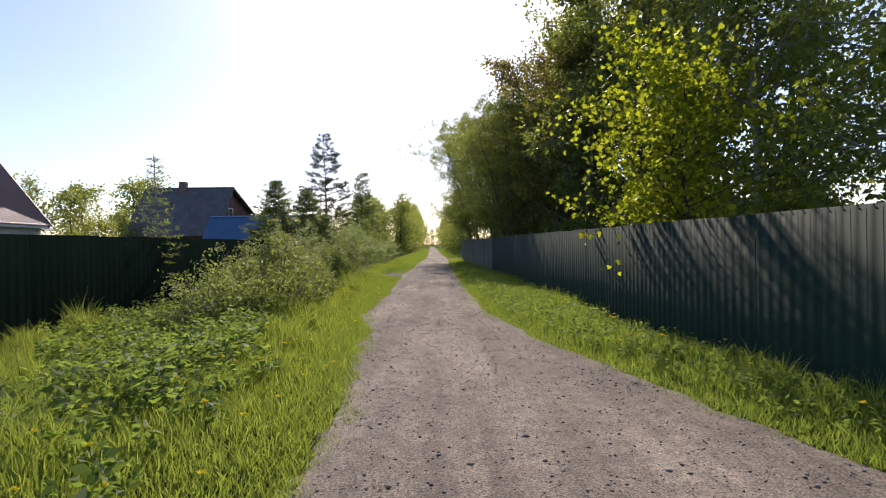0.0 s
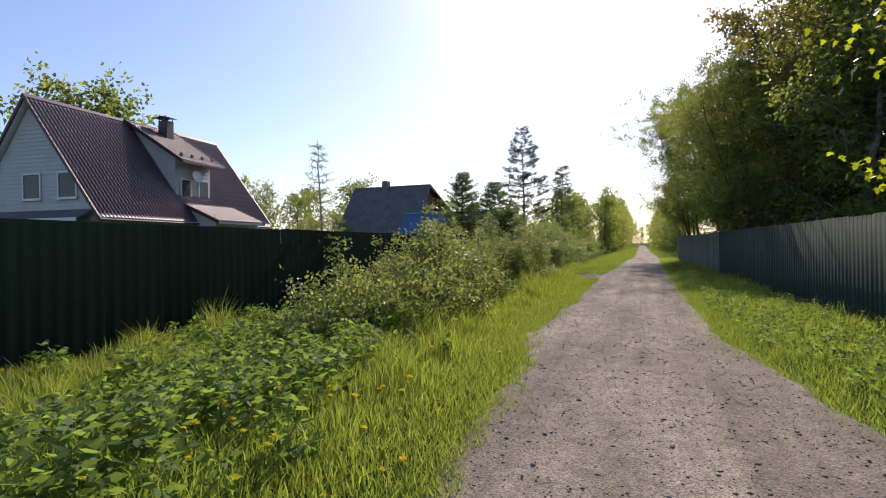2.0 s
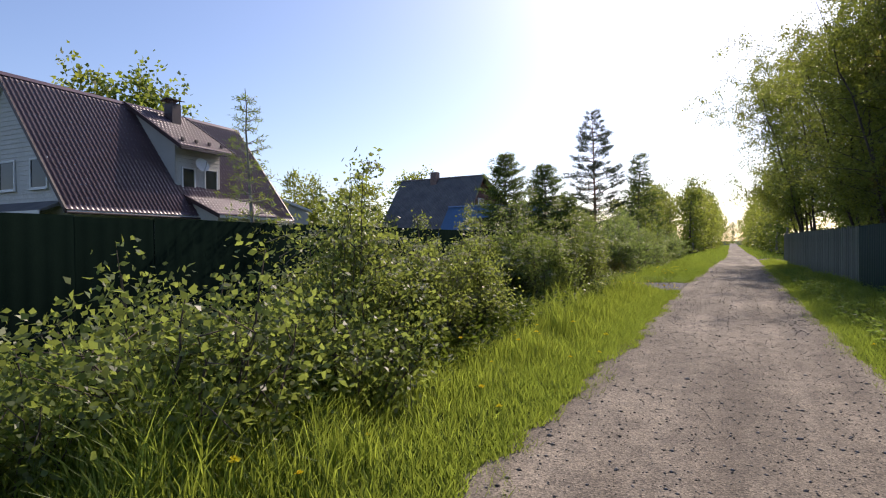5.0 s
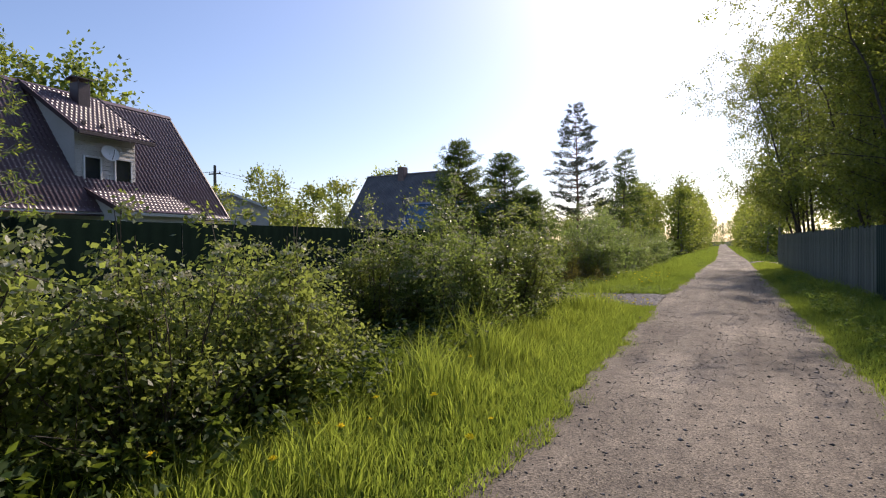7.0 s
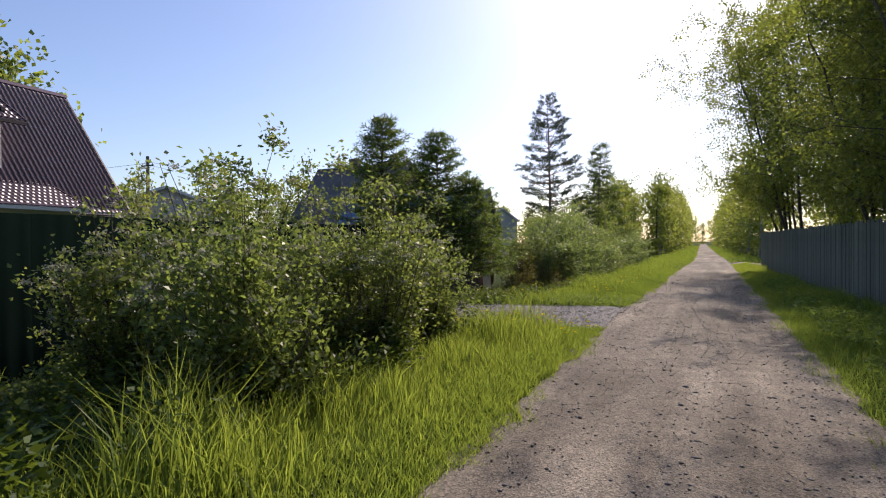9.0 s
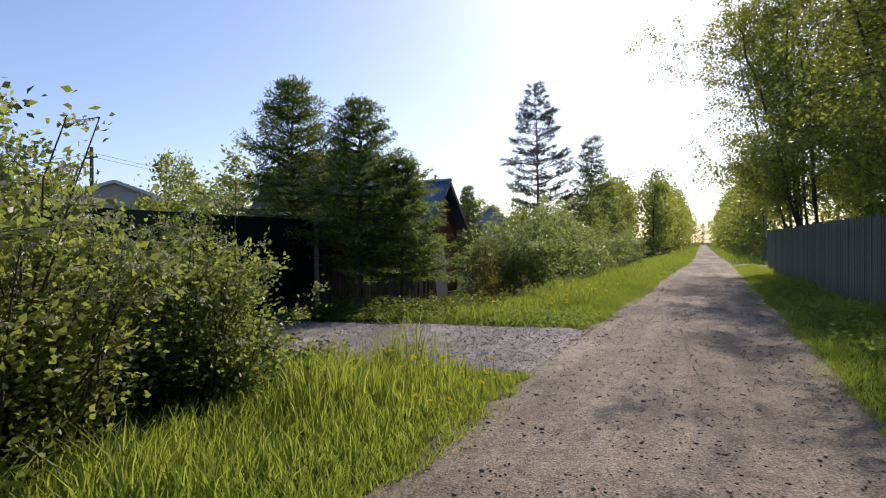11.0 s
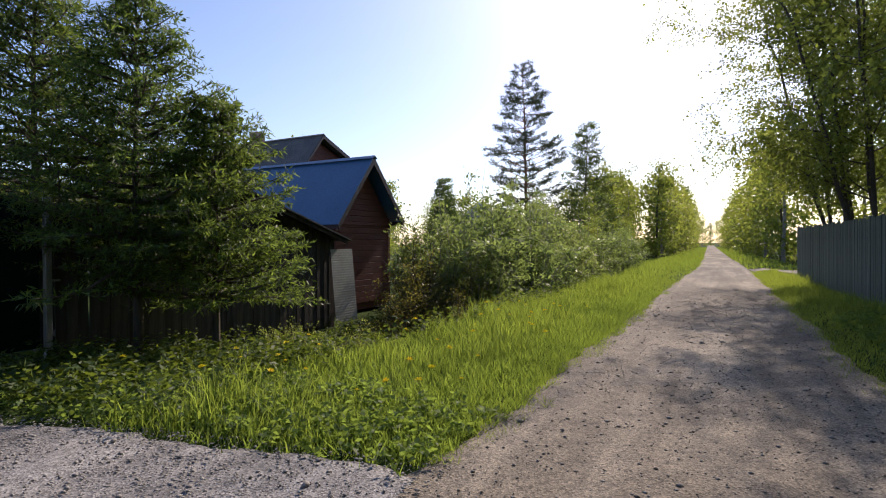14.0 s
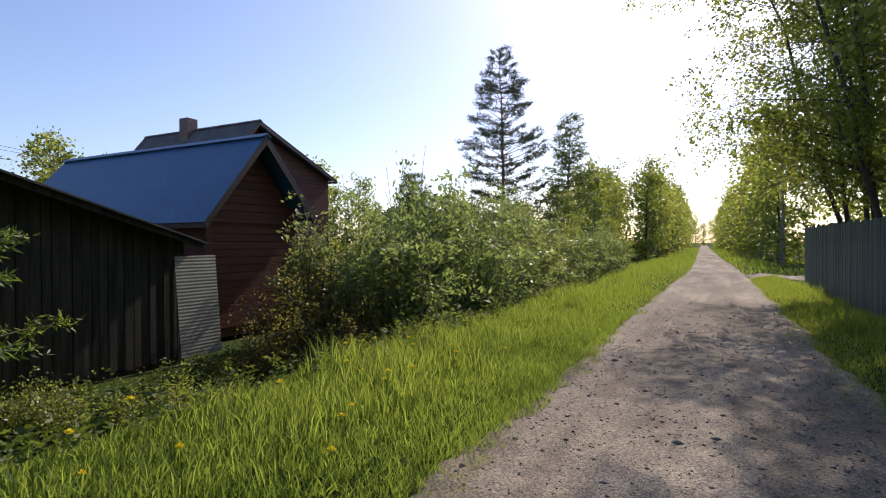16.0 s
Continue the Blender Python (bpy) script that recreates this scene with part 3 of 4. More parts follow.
def steep_house():
    h = thing("country_house", pose(-26.8, 19.6, 0, 0, 0, 5.35), "white-sided house with a steep brown metal-tile roof and dormer", "house")
    ZR, ZE, XE, LEN = 8.65, 2.95, 4.3, 12.9
    run = math.hypot(XE, ZR - ZE)
    part("wall", prism_bm([(-3.6, -0.4), (3.6, -0.4), (3.6, 3.55), (0, 8.35), (-3.6, 3.55)], "y", 0.35, LEN - 0.35), M_SIDING, h)
    edge = lambda z: (-min(3.62, (8.35 - z) * 0.75), min(3.62, (8.35 - z) * 0.75))
    lap_boards(edge, -0.3, 8.25, 0.19, 0.348, "y", M_SIDING, h)
    put("roof", tile_slope("roof", run, LEN, M_TILE), h, "brown metal-tile roof slope", slope_pose(0, ZR, XE, ZE, 0))
    put("roof", tile_slope("roof_back", run, LEN, M_TILE), h, "brown metal-tile roof slope", slope_pose(0, ZR, -XE, ZE, LEN))
    k = 0.14
    for s in (1, -1):
        part("roof_deck", prism_bm([(0, ZR - 0.01), (s * XE, ZE - 0.01), (s * (XE - 0.02), ZE - k), (0, ZR - k - 0.03)], "y", 0.06, LEN - 0.06), M_WHITE, h)
        for y in (-0.03, LEN - 0.05):
            part("verge_trim", prism_bm([(0, ZR + 0.07), (s * (XE + 0.03), ZE + 0.06), (s * XE, ZE - 0.13), (0, ZR - 0.16)], "y", y, y + 0.08), M_TRIM, h)
    part("ridge_cap", prism_bm([(-0.16, ZR - 0.08), (0, ZR + 0.10), (0.16, ZR - 0.08), (0, ZR + 0.04)], "y", -0.05, LEN + 0.05), M_TILE, h)
    part("gutter", box_bm([(XE - 0.02, 0, ZE - 0.14, XE + 0.09, LEN, ZE - 0.06)], 0.02), M_TRIM, h)
    # gable windows and the ledge below them
    for x in (0.0, 2.15):
        window(h, pose(x - 0.55, 0.32, 3.85, 0, 0, -90), 1.15, 1.25)
    part("ledge_roof", prism_bm([(0.30, 3.35), (-0.55, 2.95), (-0.55, 2.87), (0.30, 3.2)], "x", -3.7, 3.7), M_SLATE, h, "grey sheet ledge roof")
    part("ledge_fascia", box_bm([(-3.7, -0.58, 2.66, 3.7, -0.55, 2.93)]), M_WHITE, h)
    # dormer
    y0, y1 = 5.75, 8.45
    part("dormer_wall", prism_bm([(0.4, 4.0), (3.15, 4.0), (3.15, 6.5), (0.4, 8.2)], "y", y0, y1), M_SIDING, h, "white dormer walls")
    lap_boards(lambda z: (y0 + 0.02, y1 - 0.02), 4.1, 6.4, 0.19, 3.152, "x", M_SIDING, h)
    drun = math.hypot(3.85, ZR - 6.25)
    put("dormer_roof", tile_slope("dormer_roof", drun, y1 - y0 + 0.75, M_TILE), h, "", slope_pose(0.02, ZR + 0.06, 3.85, 6.28, y0 - 0.3))
    part("dormer_deck", prism_bm([(0.05, ZR + 0.04), (3.85, 6.27), (3.83, 6.12), (0.05, ZR - 0.12)], "y", y0 - 0.27, y1 + 0.42), M_WHITE, h)
    for y in (y0 - 0.36, y1 + 0.42):
        part("dormer_trim", prism_bm([(0.05, ZR + 0.12), (3.9, 6.34), (3.88, 6.14), (0.05, ZR - 0.1)], "y", y, y + 0.06), M_TRIM, h)
    part("dormer_fascia", box_bm([(3.84, y0 - 0.3, 6.12, 3.92, y1 + 0.42, 6.27)], 0.01), M_TRIM, h)
    window(h, pose(3.18, 6.05, 4.3), 0.8, 1.1)
    window(h, pose(3.18, 7.4, 4.3), 0.85, 1.15)
    # snow guards
    for y in (5.9, 6.7, 7.5, 8.3):
        part("snow_guard", box_bm([(3.35, y, 6.62, 3.43, y + 0.16, 6.78)], 0.01), M_TRIM, h)
    # chimney with a cap
    part("chimney", box_bm([(0.75, 7.1, 7.4, 1.35, 7.65, 8.95)], 0.015), M_TRIM, h, "dark metal-clad chimney")
    part("chimney_cap", prism_bm([(0.6, 9.12), (1.05, 9.22), (1.5, 9.12), (1.5, 9.08), (1.05, 9.17), (0.6, 9.08)], "y", 6.98, 7.77), M_TRIM, h, "sheet metal cap")
    for x, y in ((0.78, 7.12), (1.28, 7.12), (0.78, 7.58), (1.28, 7.58)):
        part("cap_leg", box_bm([(x, y, 8.95, x + 0.04, y + 0.04, 9.12)]), M_TRIM, h)
    # porch roof
    prun = math.hypot(2.6, 1.15)
    put("porch_roof", tile_slope("porch_roof", prun, 4.1, M_TILE), h, "", slope_pose(3.16, 4.12, 5.75, 2.97, 5.9))
    part("porch_deck", prism_bm([(3.2, 4.08), (5.75, 2.96), (5.73, 2.84), (3.2, 3.95)], "y", 5.93, 9.97), M_WHITE, h)
    part("porch_wall", prism_bm([(3.3, -0.4), (5.45, -0.4), (5.45, 2.9), (3.3, 3.9)], "y", 6.1, 9.8), M_SIDING, h)
    for y in (5.86, 9.98):
        part("porch_trim", prism_bm([(3.16, 4.18), (5.8, 3.02), (5.78, 2.84), (3.16, 3.98)], "y", y, y + 0.05), M_TRIM, h)


steep_house()


def satellite_dish():
    d = thing("satellite_dish", pose(-26.8, 19.6, 0, 0, 0, 5.35) @ pose(3.5, 7.0, 5.55, 0, 68, -8), "round white satellite dish on the dormer wall", "satellite dish")
    a, rr = np.linspace(0, 2 * np.pi, 24, endpoint=False), np.array([0.02, 0.12, 0.22, 0.32, 0.36])
    v = [(r * math.cos(t), r * math.sin(t), 0.5 * r * r) for r in rr for t in a] + [(r * math.cos(t), r * math.sin(t), 0.5 * r * r - 0.02) for r in rr for t in a]
    f = [(i * 24 + j, i * 24 + (j + 1) % 24, (i + 1) * 24 + (j + 1) % 24, (i + 1) * 24 + j) for i in range(4) for j in range(24)]
    f += [tuple(120 + q for q in reversed(x)) for x in f]
    put("dish", mesh_from("dish", v, f, M_WHITE, smooth=True), d)
    v, q = tube_arrays([(0, 0, -0.02), (0.0, 0, -0.2), (-0.02, 0, -0.38)], [0.02, 0.02, 0.02], 6)
    put("bracket", mesh_from("bracket", v, q, M_STEEL), d)
    v, q = tube_arrays([(0.34, 0, 0.05), (0.2, 0, 0.3), (0.02, 0, 0.4)], [0.01, 0.01, 0.02], 6)
    put("feed_arm", mesh_from("feed_arm", v, q, M_STEEL), d)


satellite_dish()


def corrugated(name, run, length, mat, pitch=0.15, amp=0.02):
    ys = np.arange(0, length + 1e-6, pitch / 5)
    X, Y = np.meshgrid(np.linspace(0, run, 4), ys, indexing="ij")
    v = np.stack([X, Y, amp * np.sin(2 * np.pi * Y / pitch) + amp], -1).reshape(-1, 3)
    k = len(ys)
    i, j = np.meshgrid(np.arange(3), np.arange(k - 1), indexing="ij")
    f = np.stack([i * k + j, (i + 1) * k + j, (i + 1) * k + j + 1, i * k + j + 1], -1).reshape(-1, 4)
    return mesh_from(name, v, f, mat, smooth=True)


def boarded_house(name, base, length, half_n, half_f, z_ridge, ze_n, ze_f, roof_mat, wall_mat, label, rib, boards, seam):
    """A gabled building whose ridge runs away along local x; the gable faces local +x; near slope towards -y."""
    h = thing(name, base, label, "house")
    outline = [(-half_n + 0.3, -0.5), (half_f - 0.3, -0.5), (half_f - 0.3, ze_f + 0.05), (0, z_ridge - 0.28), (-half_n + 0.3, ze_n + 0.05)]
    part("wall", prism_bm(outline, "x", -length + 0.4, -0.4), wall_mat, h)

    def ends(z):
        a = -half_n + 0.3 if z < ze_n + 0.1 else (-half_n + 0.3) * (z_ridge - 0.28 - z) / (z_ridge - 0.38 - ze_n)
        b = half_f - 0.3 if z < ze_f + 0.1 else (half_f - 0.3) * (z_ridge - 0.28 - z) / (z_ridge - 0.38 - ze_f)
        return a, b
    z = -0.3
    while z < z_ridge - 0.6:          # gable boards, each a piece
        a, b = ends(z + boards)
        if b - a > 0.2:
            part("board", box_bm([(-0.4, a, z + 0.004, -0.372, b, z + boards - 0.008)], 0.005), wall_mat, h)
        z += boards
    for s, half, ze in ((-1, half_n, ze_n), (1, half_f, ze_f)):
        drop = z_ridge - ze
        run = math.hypot(half, drop)
        ang = math.degrees(math.atan2(drop, half))
        # local sheet: x down the slope, y along the ridge
        d = Vector((0, s * half, -drop)).normalized()
        al = Vector((-1, 0, 0)) if s < 0 else Vector((1, 0, 0))
        n = d.cross(al)
        m = Matrix((d, al, n)).transposed().to_4x4()
        m.translation = (0 if s < 0 else -length, 0, z_ridge + 0.02)
        if n.z < 0:
            m = Matrix((d, -al, -n)).transposed().to_4x4()
            m.translation = (-length if s < 0 else 0, 0, z_ridge + 0.02)
        if rib:
            put("roof_sheet", corrugated("roof_sheet", run + 0.05, length, roof_mat), h, "", m)
        else:
            bm = box_bm([(0, 0, 0, run + 0.05, length, 0.02)])
            ob = part("roof_sheet", bm, roof_mat, h)
            ob.matrix_basis = m
            for i in range(1, int(length / seam)):
                rb = part("roof_seam", box_bm([(0, i * seam, 0.018, run + 0.05, i * seam + 0.025, 0.034)]), roof_mat, ob)
        part("barge_board", prism_bm([(0, z_ridge + 0.01), (s * (half + 0.03), ze + 0.0), (s * half, ze - 0.15), (0, z_ridge - 0.18)], "x", -0.03, 0.0), M_TRIM, h)
        part("eave_board", box_bm([(-length, min(s * half, s * half - s * 0.05), ze - 0.12, -0.03, max(s * half, s * half - s * 0.05), ze - 0.01)]), M_TRIM, h)
    part("ridge_cap", prism_bm([(-0.14, z_ridge - 0.02), (0, z_ridge + 0.08), (0.14, z_ridge - 0.02), (0, z_ridge + 0.03)], "x", -length - 0.03, 0.03), roof_mat, h)
    return h


red_shed = boarded_house("red_shed", pose(-9.8, 41.0, 0), 7.9, 1.65, 1.65, 3.96, 1.97, 2.15, M_BLUE, M_RED, "red-brown boarded shed with a blue sheet roof", False, 0.17, 20)
part("corner_post", box_bm([(-0.41, -1.36, -0.4, -0.36, -1.24, 2.0)], 0.005), M_RED, red_shed)
part("corner_post", box_bm([(-0.41, 1.24, -0.4, -0.36, 1.36, 2.1)], 0.005), M_RED, red_shed)
part("gable_rail", box_bm([(-0.37, -1.36, 1.98, -0.34, 1.36, 2.08)], 0.005), M_RED, red_shed)
log_house = boarded_house("red_house", pose(-19.4, 50.2, 0), 8.2, 3.6, 5.6, 7.2, 2.7, 5.0, M_SLATE, M_RED, "red boarded house with a grey corrugated steep roof", True, 0.2, 1.0)
part("chimney", box_bm([(-4.9, -0.5, 6.3, -4.3, 0.1, 7.75)], 0.02), M_BRICK, log_house, "brick chimney")
window(log_house, pose(-0.36, -0.5, 4.2), 1.0, 1.1)


def plank_shed():
    s = thing("plank_shed", pose(-9.15, 34.6, 0, 0, 0, 0), "dark weathered plank shed with a sloping sheet roof", "shed")
    L = 3.75
    top = lambda y: 2.72 - 0.30 * y
    part("wall", prism_bm([(0.0, -0.6), (L, -0.6), (L, top(L) - 0.06), (0, top(0) - 0.06)], "x", -3.2, -0.03), M_OLDWOOD, s)
    r = random.Random(8)
    y = 0.0
    while y < L - 0.05:
        w = min(r.uniform(0.11, 0.17), L - y)
        bm = prism_bm([(y + 0.005, -0.55 + r.uniform(0, 0.12)), (y + w - 0.005, -0.55 + r.uniform(0, 0.12)), (y + w - 0.005, top(y + w) - 0.05), (y + 0.005, top(y) - 0.05)], "x", -0.028, r.uniform(-0.008, 0.004))
        part("plank", bm, M_OLDWOOD, s)
        y += w
    part("roof_sheet", prism_bm([(-0.3, top(-0.3) + 0.03), (L + 0.28, top(L + 0.28) + 0.03), (L + 0.28, top(L + 0.28)), (-0.3, top(-0.3))], "x", -3.4, 0.3), M_SLATE, s, "worn grey sheet roof")
    part("fascia", prism_bm([(-0.3, top(-0.3) - 0.003), (L + 0.2, top(L + 0.2) - 0.003), (L + 0.2, top(L + 0.2) - 0.1), (-0.3, top(-0.3) - 0.1)], "x", 0.22, 0.25), M_OLDWOOD, s)


plank_shed()


def leaning_panel():
    t = thing("corrugated_panel", pose(-8.98, 38.1, -0.46, 0, 0, 0), "pale corrugated sheet leaning against the plank shed", "panel")
    a = corrugated("panel_sheet", 0.85, 1.78, M_PANEL, 0.06, 0.0018)
    mm = Matrix(((0.0, -0.09, 0.996, 0.0), (1, 0, 0, 0), (0, 0.996, 0.09, 0), (0, 0, 0, 1)))
    mm.translation = (0.06, 0, 0.0)
    put("sheet", a, t, "", mm)
    part("batten", box_bm([(-0.22, 0.02, 0.0, -0.17, 0.07, 1.7)], 0.005), M_OLDWOOD, t)


leaning_panel()


def far_house(name, m, w, d, zr, ze, roof, label, wall=None):
    h = thing(name, m, label, "house")
    part("wall", prism_bm([(-w / 2 + 0.3, -0.5), (w / 2 - 0.3, -0.5), (w / 2 - 0.3, ze + 0.05), (0, zr - 0.2), (-w / 2 + 0.3, ze + 0.05)], "y", 0.3, d - 0.3), wall or M_SIDING, h)
    run = math.hypot(w / 2, zr - ze)
    put("roof", tile_slope("roof", run, d, roof, 0.3, 0.5), h, "", slope_pose(0, zr, w / 2, ze, 0))
    put("roof", tile_slope("roof", run, d, roof, 0.3, 0.5), h, "", slope_pose(0, zr, -w / 2, ze, d))
    for s in (1, -1):
        part("barge_board", prism_bm([(0, zr + 0.03), (s * (w / 2 + 0.03), ze + 0.02), (s * w / 2, ze - 0.2), (0, zr - 0.2)], "y", -0.04, 0.0), M_WHITE, h)
    return h


far_house("red_roofed_house", pose(-40.5, 17.5, 0, 0, 0, 8), 9, 12, 7.9, 2.6, M_REDTILE, "neighbouring house with a red metal-tile roof")
small = far_house("small_house", pose(-39.5, 46.0, 0, 0, 0, 58), 7.5, 7, 6.3, 4.9, M_REDTILE, "small white house with a low brown roof behind the fence")
part("chimney", box_bm([(-0.3, 3, 5.0, 0.3, 3.6, 6.3)], 0.02), M_BRICK, small, "brick chimney")


far_house("white_cottage", pose(-25.7, 85.0, 0, 0, 0, 25), 4.6, 6, 6.2, 4.4, M_SLATE, "small white cottage with a grey roof beyond the bushes")


def utility_pole(x, y, h):
    p = thing("utility_pole", pose(x, y, -0.3), "grey timber utility pole carrying thin wires", "utility pole", "poles of the power line")
    v, f = tube_arrays([(0, 0, 0), (0, 0, h / 2), (0.03, 0, h)], [0.16, 0.14, 0.11], 10)
    put("pole", mesh_from("pole", v, f, M_POLE, smooth=True), p)
    part("crossarm", box_bm([(-0.7, -0.05, h - 0.75, 0.7, 0.05, h - 0.65)], 0.01), M_POLE, p)
    for x in (-0.6, 0.6):
        v, f = tube_arrays([(x, 0, h - 0.65), (x, 0, h - 0.58), (x, 0, h - 0.5)], [0.03, 0.05, 0.02], 8)
        put("insulator", mesh_from("insulator", v, f, M_WHITE, smooth=True), p)


POLES = [(-38.8, 44.0), (-66, 34), (-44, 84)]
for px, py in POLES:
    utility_pole(px, py, 8.6)


def wire(a, b, sag):
    t = np.linspace(0, 1, 17)[:, None]
    pts = np.array(a)[None] * (1 - t) + np.array(b)[None] * t
    pts[:, 2] -= sag * 4 * t[:, 0] * (1 - t[:, 0])
    v, f = tube_arrays(pts, np.full(17, 0.012), 4)
    tagged(put("power_line", mesh_from("power_line", v, f, M_WIRE)), "thin black overhead wire strung between poles", "cable", "wires of the power line")


for s in (-0.6, 0.6):
    for i in (1, 2):
        wire((POLES[0][0] + s, POLES[0][1], 7.8), (POLES[i][0] + s, POLES[i][1], 7.8), 0.7)


# ---- trees and bushes ----
def bent(a, b, n, wobble, r):
    """A line from a to b with a little wandering."""
    t = np.linspace(0, 1, n)[:, None]
    p = np.asarray(a)[None] * (1 - t) + np.asarray(b)[None] * t
    w = np.cumsum(r.normal(size=(n, 3)), 0) * wobble
    w -= w[0]
    return p + w * t


def broadleaf(name, seed, height, radius, low, n_limb, n_leaf, leaf, mats, label, category="tree", trunks=1, lean=0.0, lobed=False, spread=0.28, droop=0.2, rad0=None, twigs=2, shift=0.0):
    """A broadleaf tree at the origin: tapered trunks with limbs and twigs, and a crown of single leaves round the twigs."""
    r = np.random.default_rng(seed)
    t = thing(name, pose(0, 0, 0), label, category)
    wood, tips, dirs = [], [], []
    for k in range(trunks):
        ang = 2 * np.pi * (k + r.random()) / trunks
        off = np.array([np.cos(ang), np.sin(ang), 0]) * (0.25 if trunks > 1 else 0)
        top = off * (1 + 3.0 * (trunks > 1)) + np.array([lean * r.normal(), lean * r.normal(), height * r.uniform(0.82, 0.97)]) + np.array([shift * r.uniform(0.6, 1.2), 0, 0])
        ax = bent(off - [0, 0, 0.3], top, 12, 0.012 * height, r)
        r0 = rad0 or 0.012 * height / math.sqrt(trunks) + 0.02
        wood.append(tube_arrays(ax, np.linspace(r0, r0 * 0.15, 12), 8))
        for i in range(n_limb // trunks):
            u = low + (0.98 - low) * (i + r.random()) / (n_limb // trunks)
            s = ax[int(u * 11)] * (1 - (u * 11) % 1) + ax[min(11, int(u * 11) + 1)] * ((u * 11) % 1)
            prof = math.sin(math.pi * min(1, ((u - low) / (1 - low) * 0.82 + 0.18))) ** 0.7
            ln = radius * (0.3 + 0.7 * prof) * r.uniform(0.6, 1.15)
            a = r.uniform(0, 2 * np.pi)
            e = s + np.array([np.cos(a) * ln, np.sin(a) * ln, ln * r.uniform(0.15, 0.75)])
            lb = bent(s, e, 6, 0.05 * ln, r)
            rl = r0 * (1 - 0.8 * u) * 0.45
            if twigs:
                wood.append(tube_arrays(lb, np.linspace(rl, rl * 0.2, 6), 4))
            for j in range(11):
                q = lb[1 + min(4, int(j * 0.45))] if j < 10 else lb[5]
                d = unit(r.normal(size=3) + unit(e - s) * 0.7)
                l2 = ln * r.uniform(0.2, 0.45)
                tw = bent(q, q + d * l2, 4, 0.04 * l2, r)
                if twigs and j % twigs == 0:
                    wood.append(tube_arrays(tw[::3], np.linspace(rl * 0.28, rl * 0.06, 2), 3))
                tips.append(tw[1:])
                dirs.append(np.repeat(d[None], 3, 0))
    tips, dirs = np.concatenate(tips), np.concatenate(dirs)
    idx = r.integers(0, len(tips), n_leaf)
    p = tips[idx] + dirs[idx] * r.uniform(-0.25, 0.15, (n_leaf, 1)) + r.normal(size=(n_leaf, 3)) * spread * np.array([1, 1, 0.75])
    p[:, 2] = np.maximum(p[:, 2], 0.05)
    v, f = merge(wood)
    put("trunk", mesh_from("trunk", v, f, mats[0], smooth=True), t)
    if lobed:
        v, f = lobed_arrays(p, leaf[0], r)
    else:
        v, f = leaves_arrays(p, leaf[0], leaf[1], dirs[idx], droop, r)
    put("crown", mesh_from("crown", v, f, mats[1]), t)
    return t


def conifer(name, seed, height, radius, low, whorls, per, mats, label, tip_share=0.2, n_tuft=14, needle=0.16, droop=0.25, bare=0.0, pine=False):
    """A conifer at the origin: a straight trunk, whorls of boughs and flat sprays of needle twigs along them."""
    r = np.random.default_rng(seed)
    t = thing(name, pose(0, 0, 0), label, "tree")
    r0 = 0.010 * height + 0.03
    ax = bent((0, 0, -0.3), (0.02 * height * r.normal() * 0.4, 0, height), 14, 0.004 * height, r)
    wood = [tube_arrays(ax, np.linspace(r0, 0.012, 14), 8)]
    pts, ds, ln_all = [], [], []
    for i in range(whorls):
        u = low + (0.985 - low) * (i + 0.5 * r.random()) / whorls
        s = np.array([np.interp(u * 13, np.arange(14), ax[:, k]) for k in range(3)])
        w = (u - low) / (1 - low)
        prof = (1 - w) ** 0.85 if not pine else (0.55 + 0.45 * math.sin(math.pi * min(1, w * 0.8 + 0.2))) * (1 - w ** 4 * 0.7)
        for j in range(per):
            a = 2 * np.pi * (j + r.random()) / per + i
            ln = (radius * prof + 0.12) * r.uniform(0.55, 1.15)
            rise = r.uniform(-droop, 0.15) + 0.5 * w if not pine else r.uniform(0.0, 0.5)
            e = s + np.array([np.cos(a) * ln, np.sin(a) * ln, ln * rise])
            lb = bent(s, e, 6, 0.03 * ln, r)
            lb[3:, 2] += np.array([0.02, 0.05, 0.1]) * ln
            wood.append(tube_arrays(lb, np.linspace(0.012 + 0.012 * ln, 0.004, 6), 4))
            m = max(4, int(n_tuft * (0.4 + ln)))
            uu = r.uniform(0.15 if not pine else 0.45, 1.0, m) ** 0.8
            q = np.stack([np.interp(uu * 5, np.arange(6), lb[:, k]) for k in range(3)], 1)
            side = np.array([-np.sin(a), np.cos(a), 0])
            off = r.normal(size=m) * 0.22 * ln * (1.1 - uu)
            q = q + side[None] * off[:, None] + r.normal(size=(m, 3)) * 0.03
            dd = unit(np.array([np.cos(a), np.sin(a), 0.1])[None] + side[None] * np.sign(off)[:, None] * 0.8 + r.normal(size=(m, 3)) * 0.25)
            pts.append(q)
            ds.append(dd)
    pts, ds = np.concatenate(pts), np.concatenate(ds)
    # each twig: several narrow needle blades round its axis
    k = 5
    base = np.repeat(pts, k, 0) + np.repeat(ds, k, 0) * (np.tile(np.arange(k), len(pts)) / k * needle * 1.6)[:, None]
    d = unit(np.repeat(ds, k, 0) * (0.9 if not pine else 0.35) + r.normal(size=(len(base), 3)) * 0.6)
    v, f = leaves_arrays(base, needle, needle * 0.22, d, 0.05, r)
    fresh = np.repeat(r.random(len(pts)) < tip_share, k).astype(np.int32)
    wv, wf = merge(wood)
    put("trunk", mesh_from("trunk", wv, wf, mats[0], smooth=True), t)
    put("crown", mesh_from("crown", v, f, [mats[1], mats[2]], fresh), t)
    return t


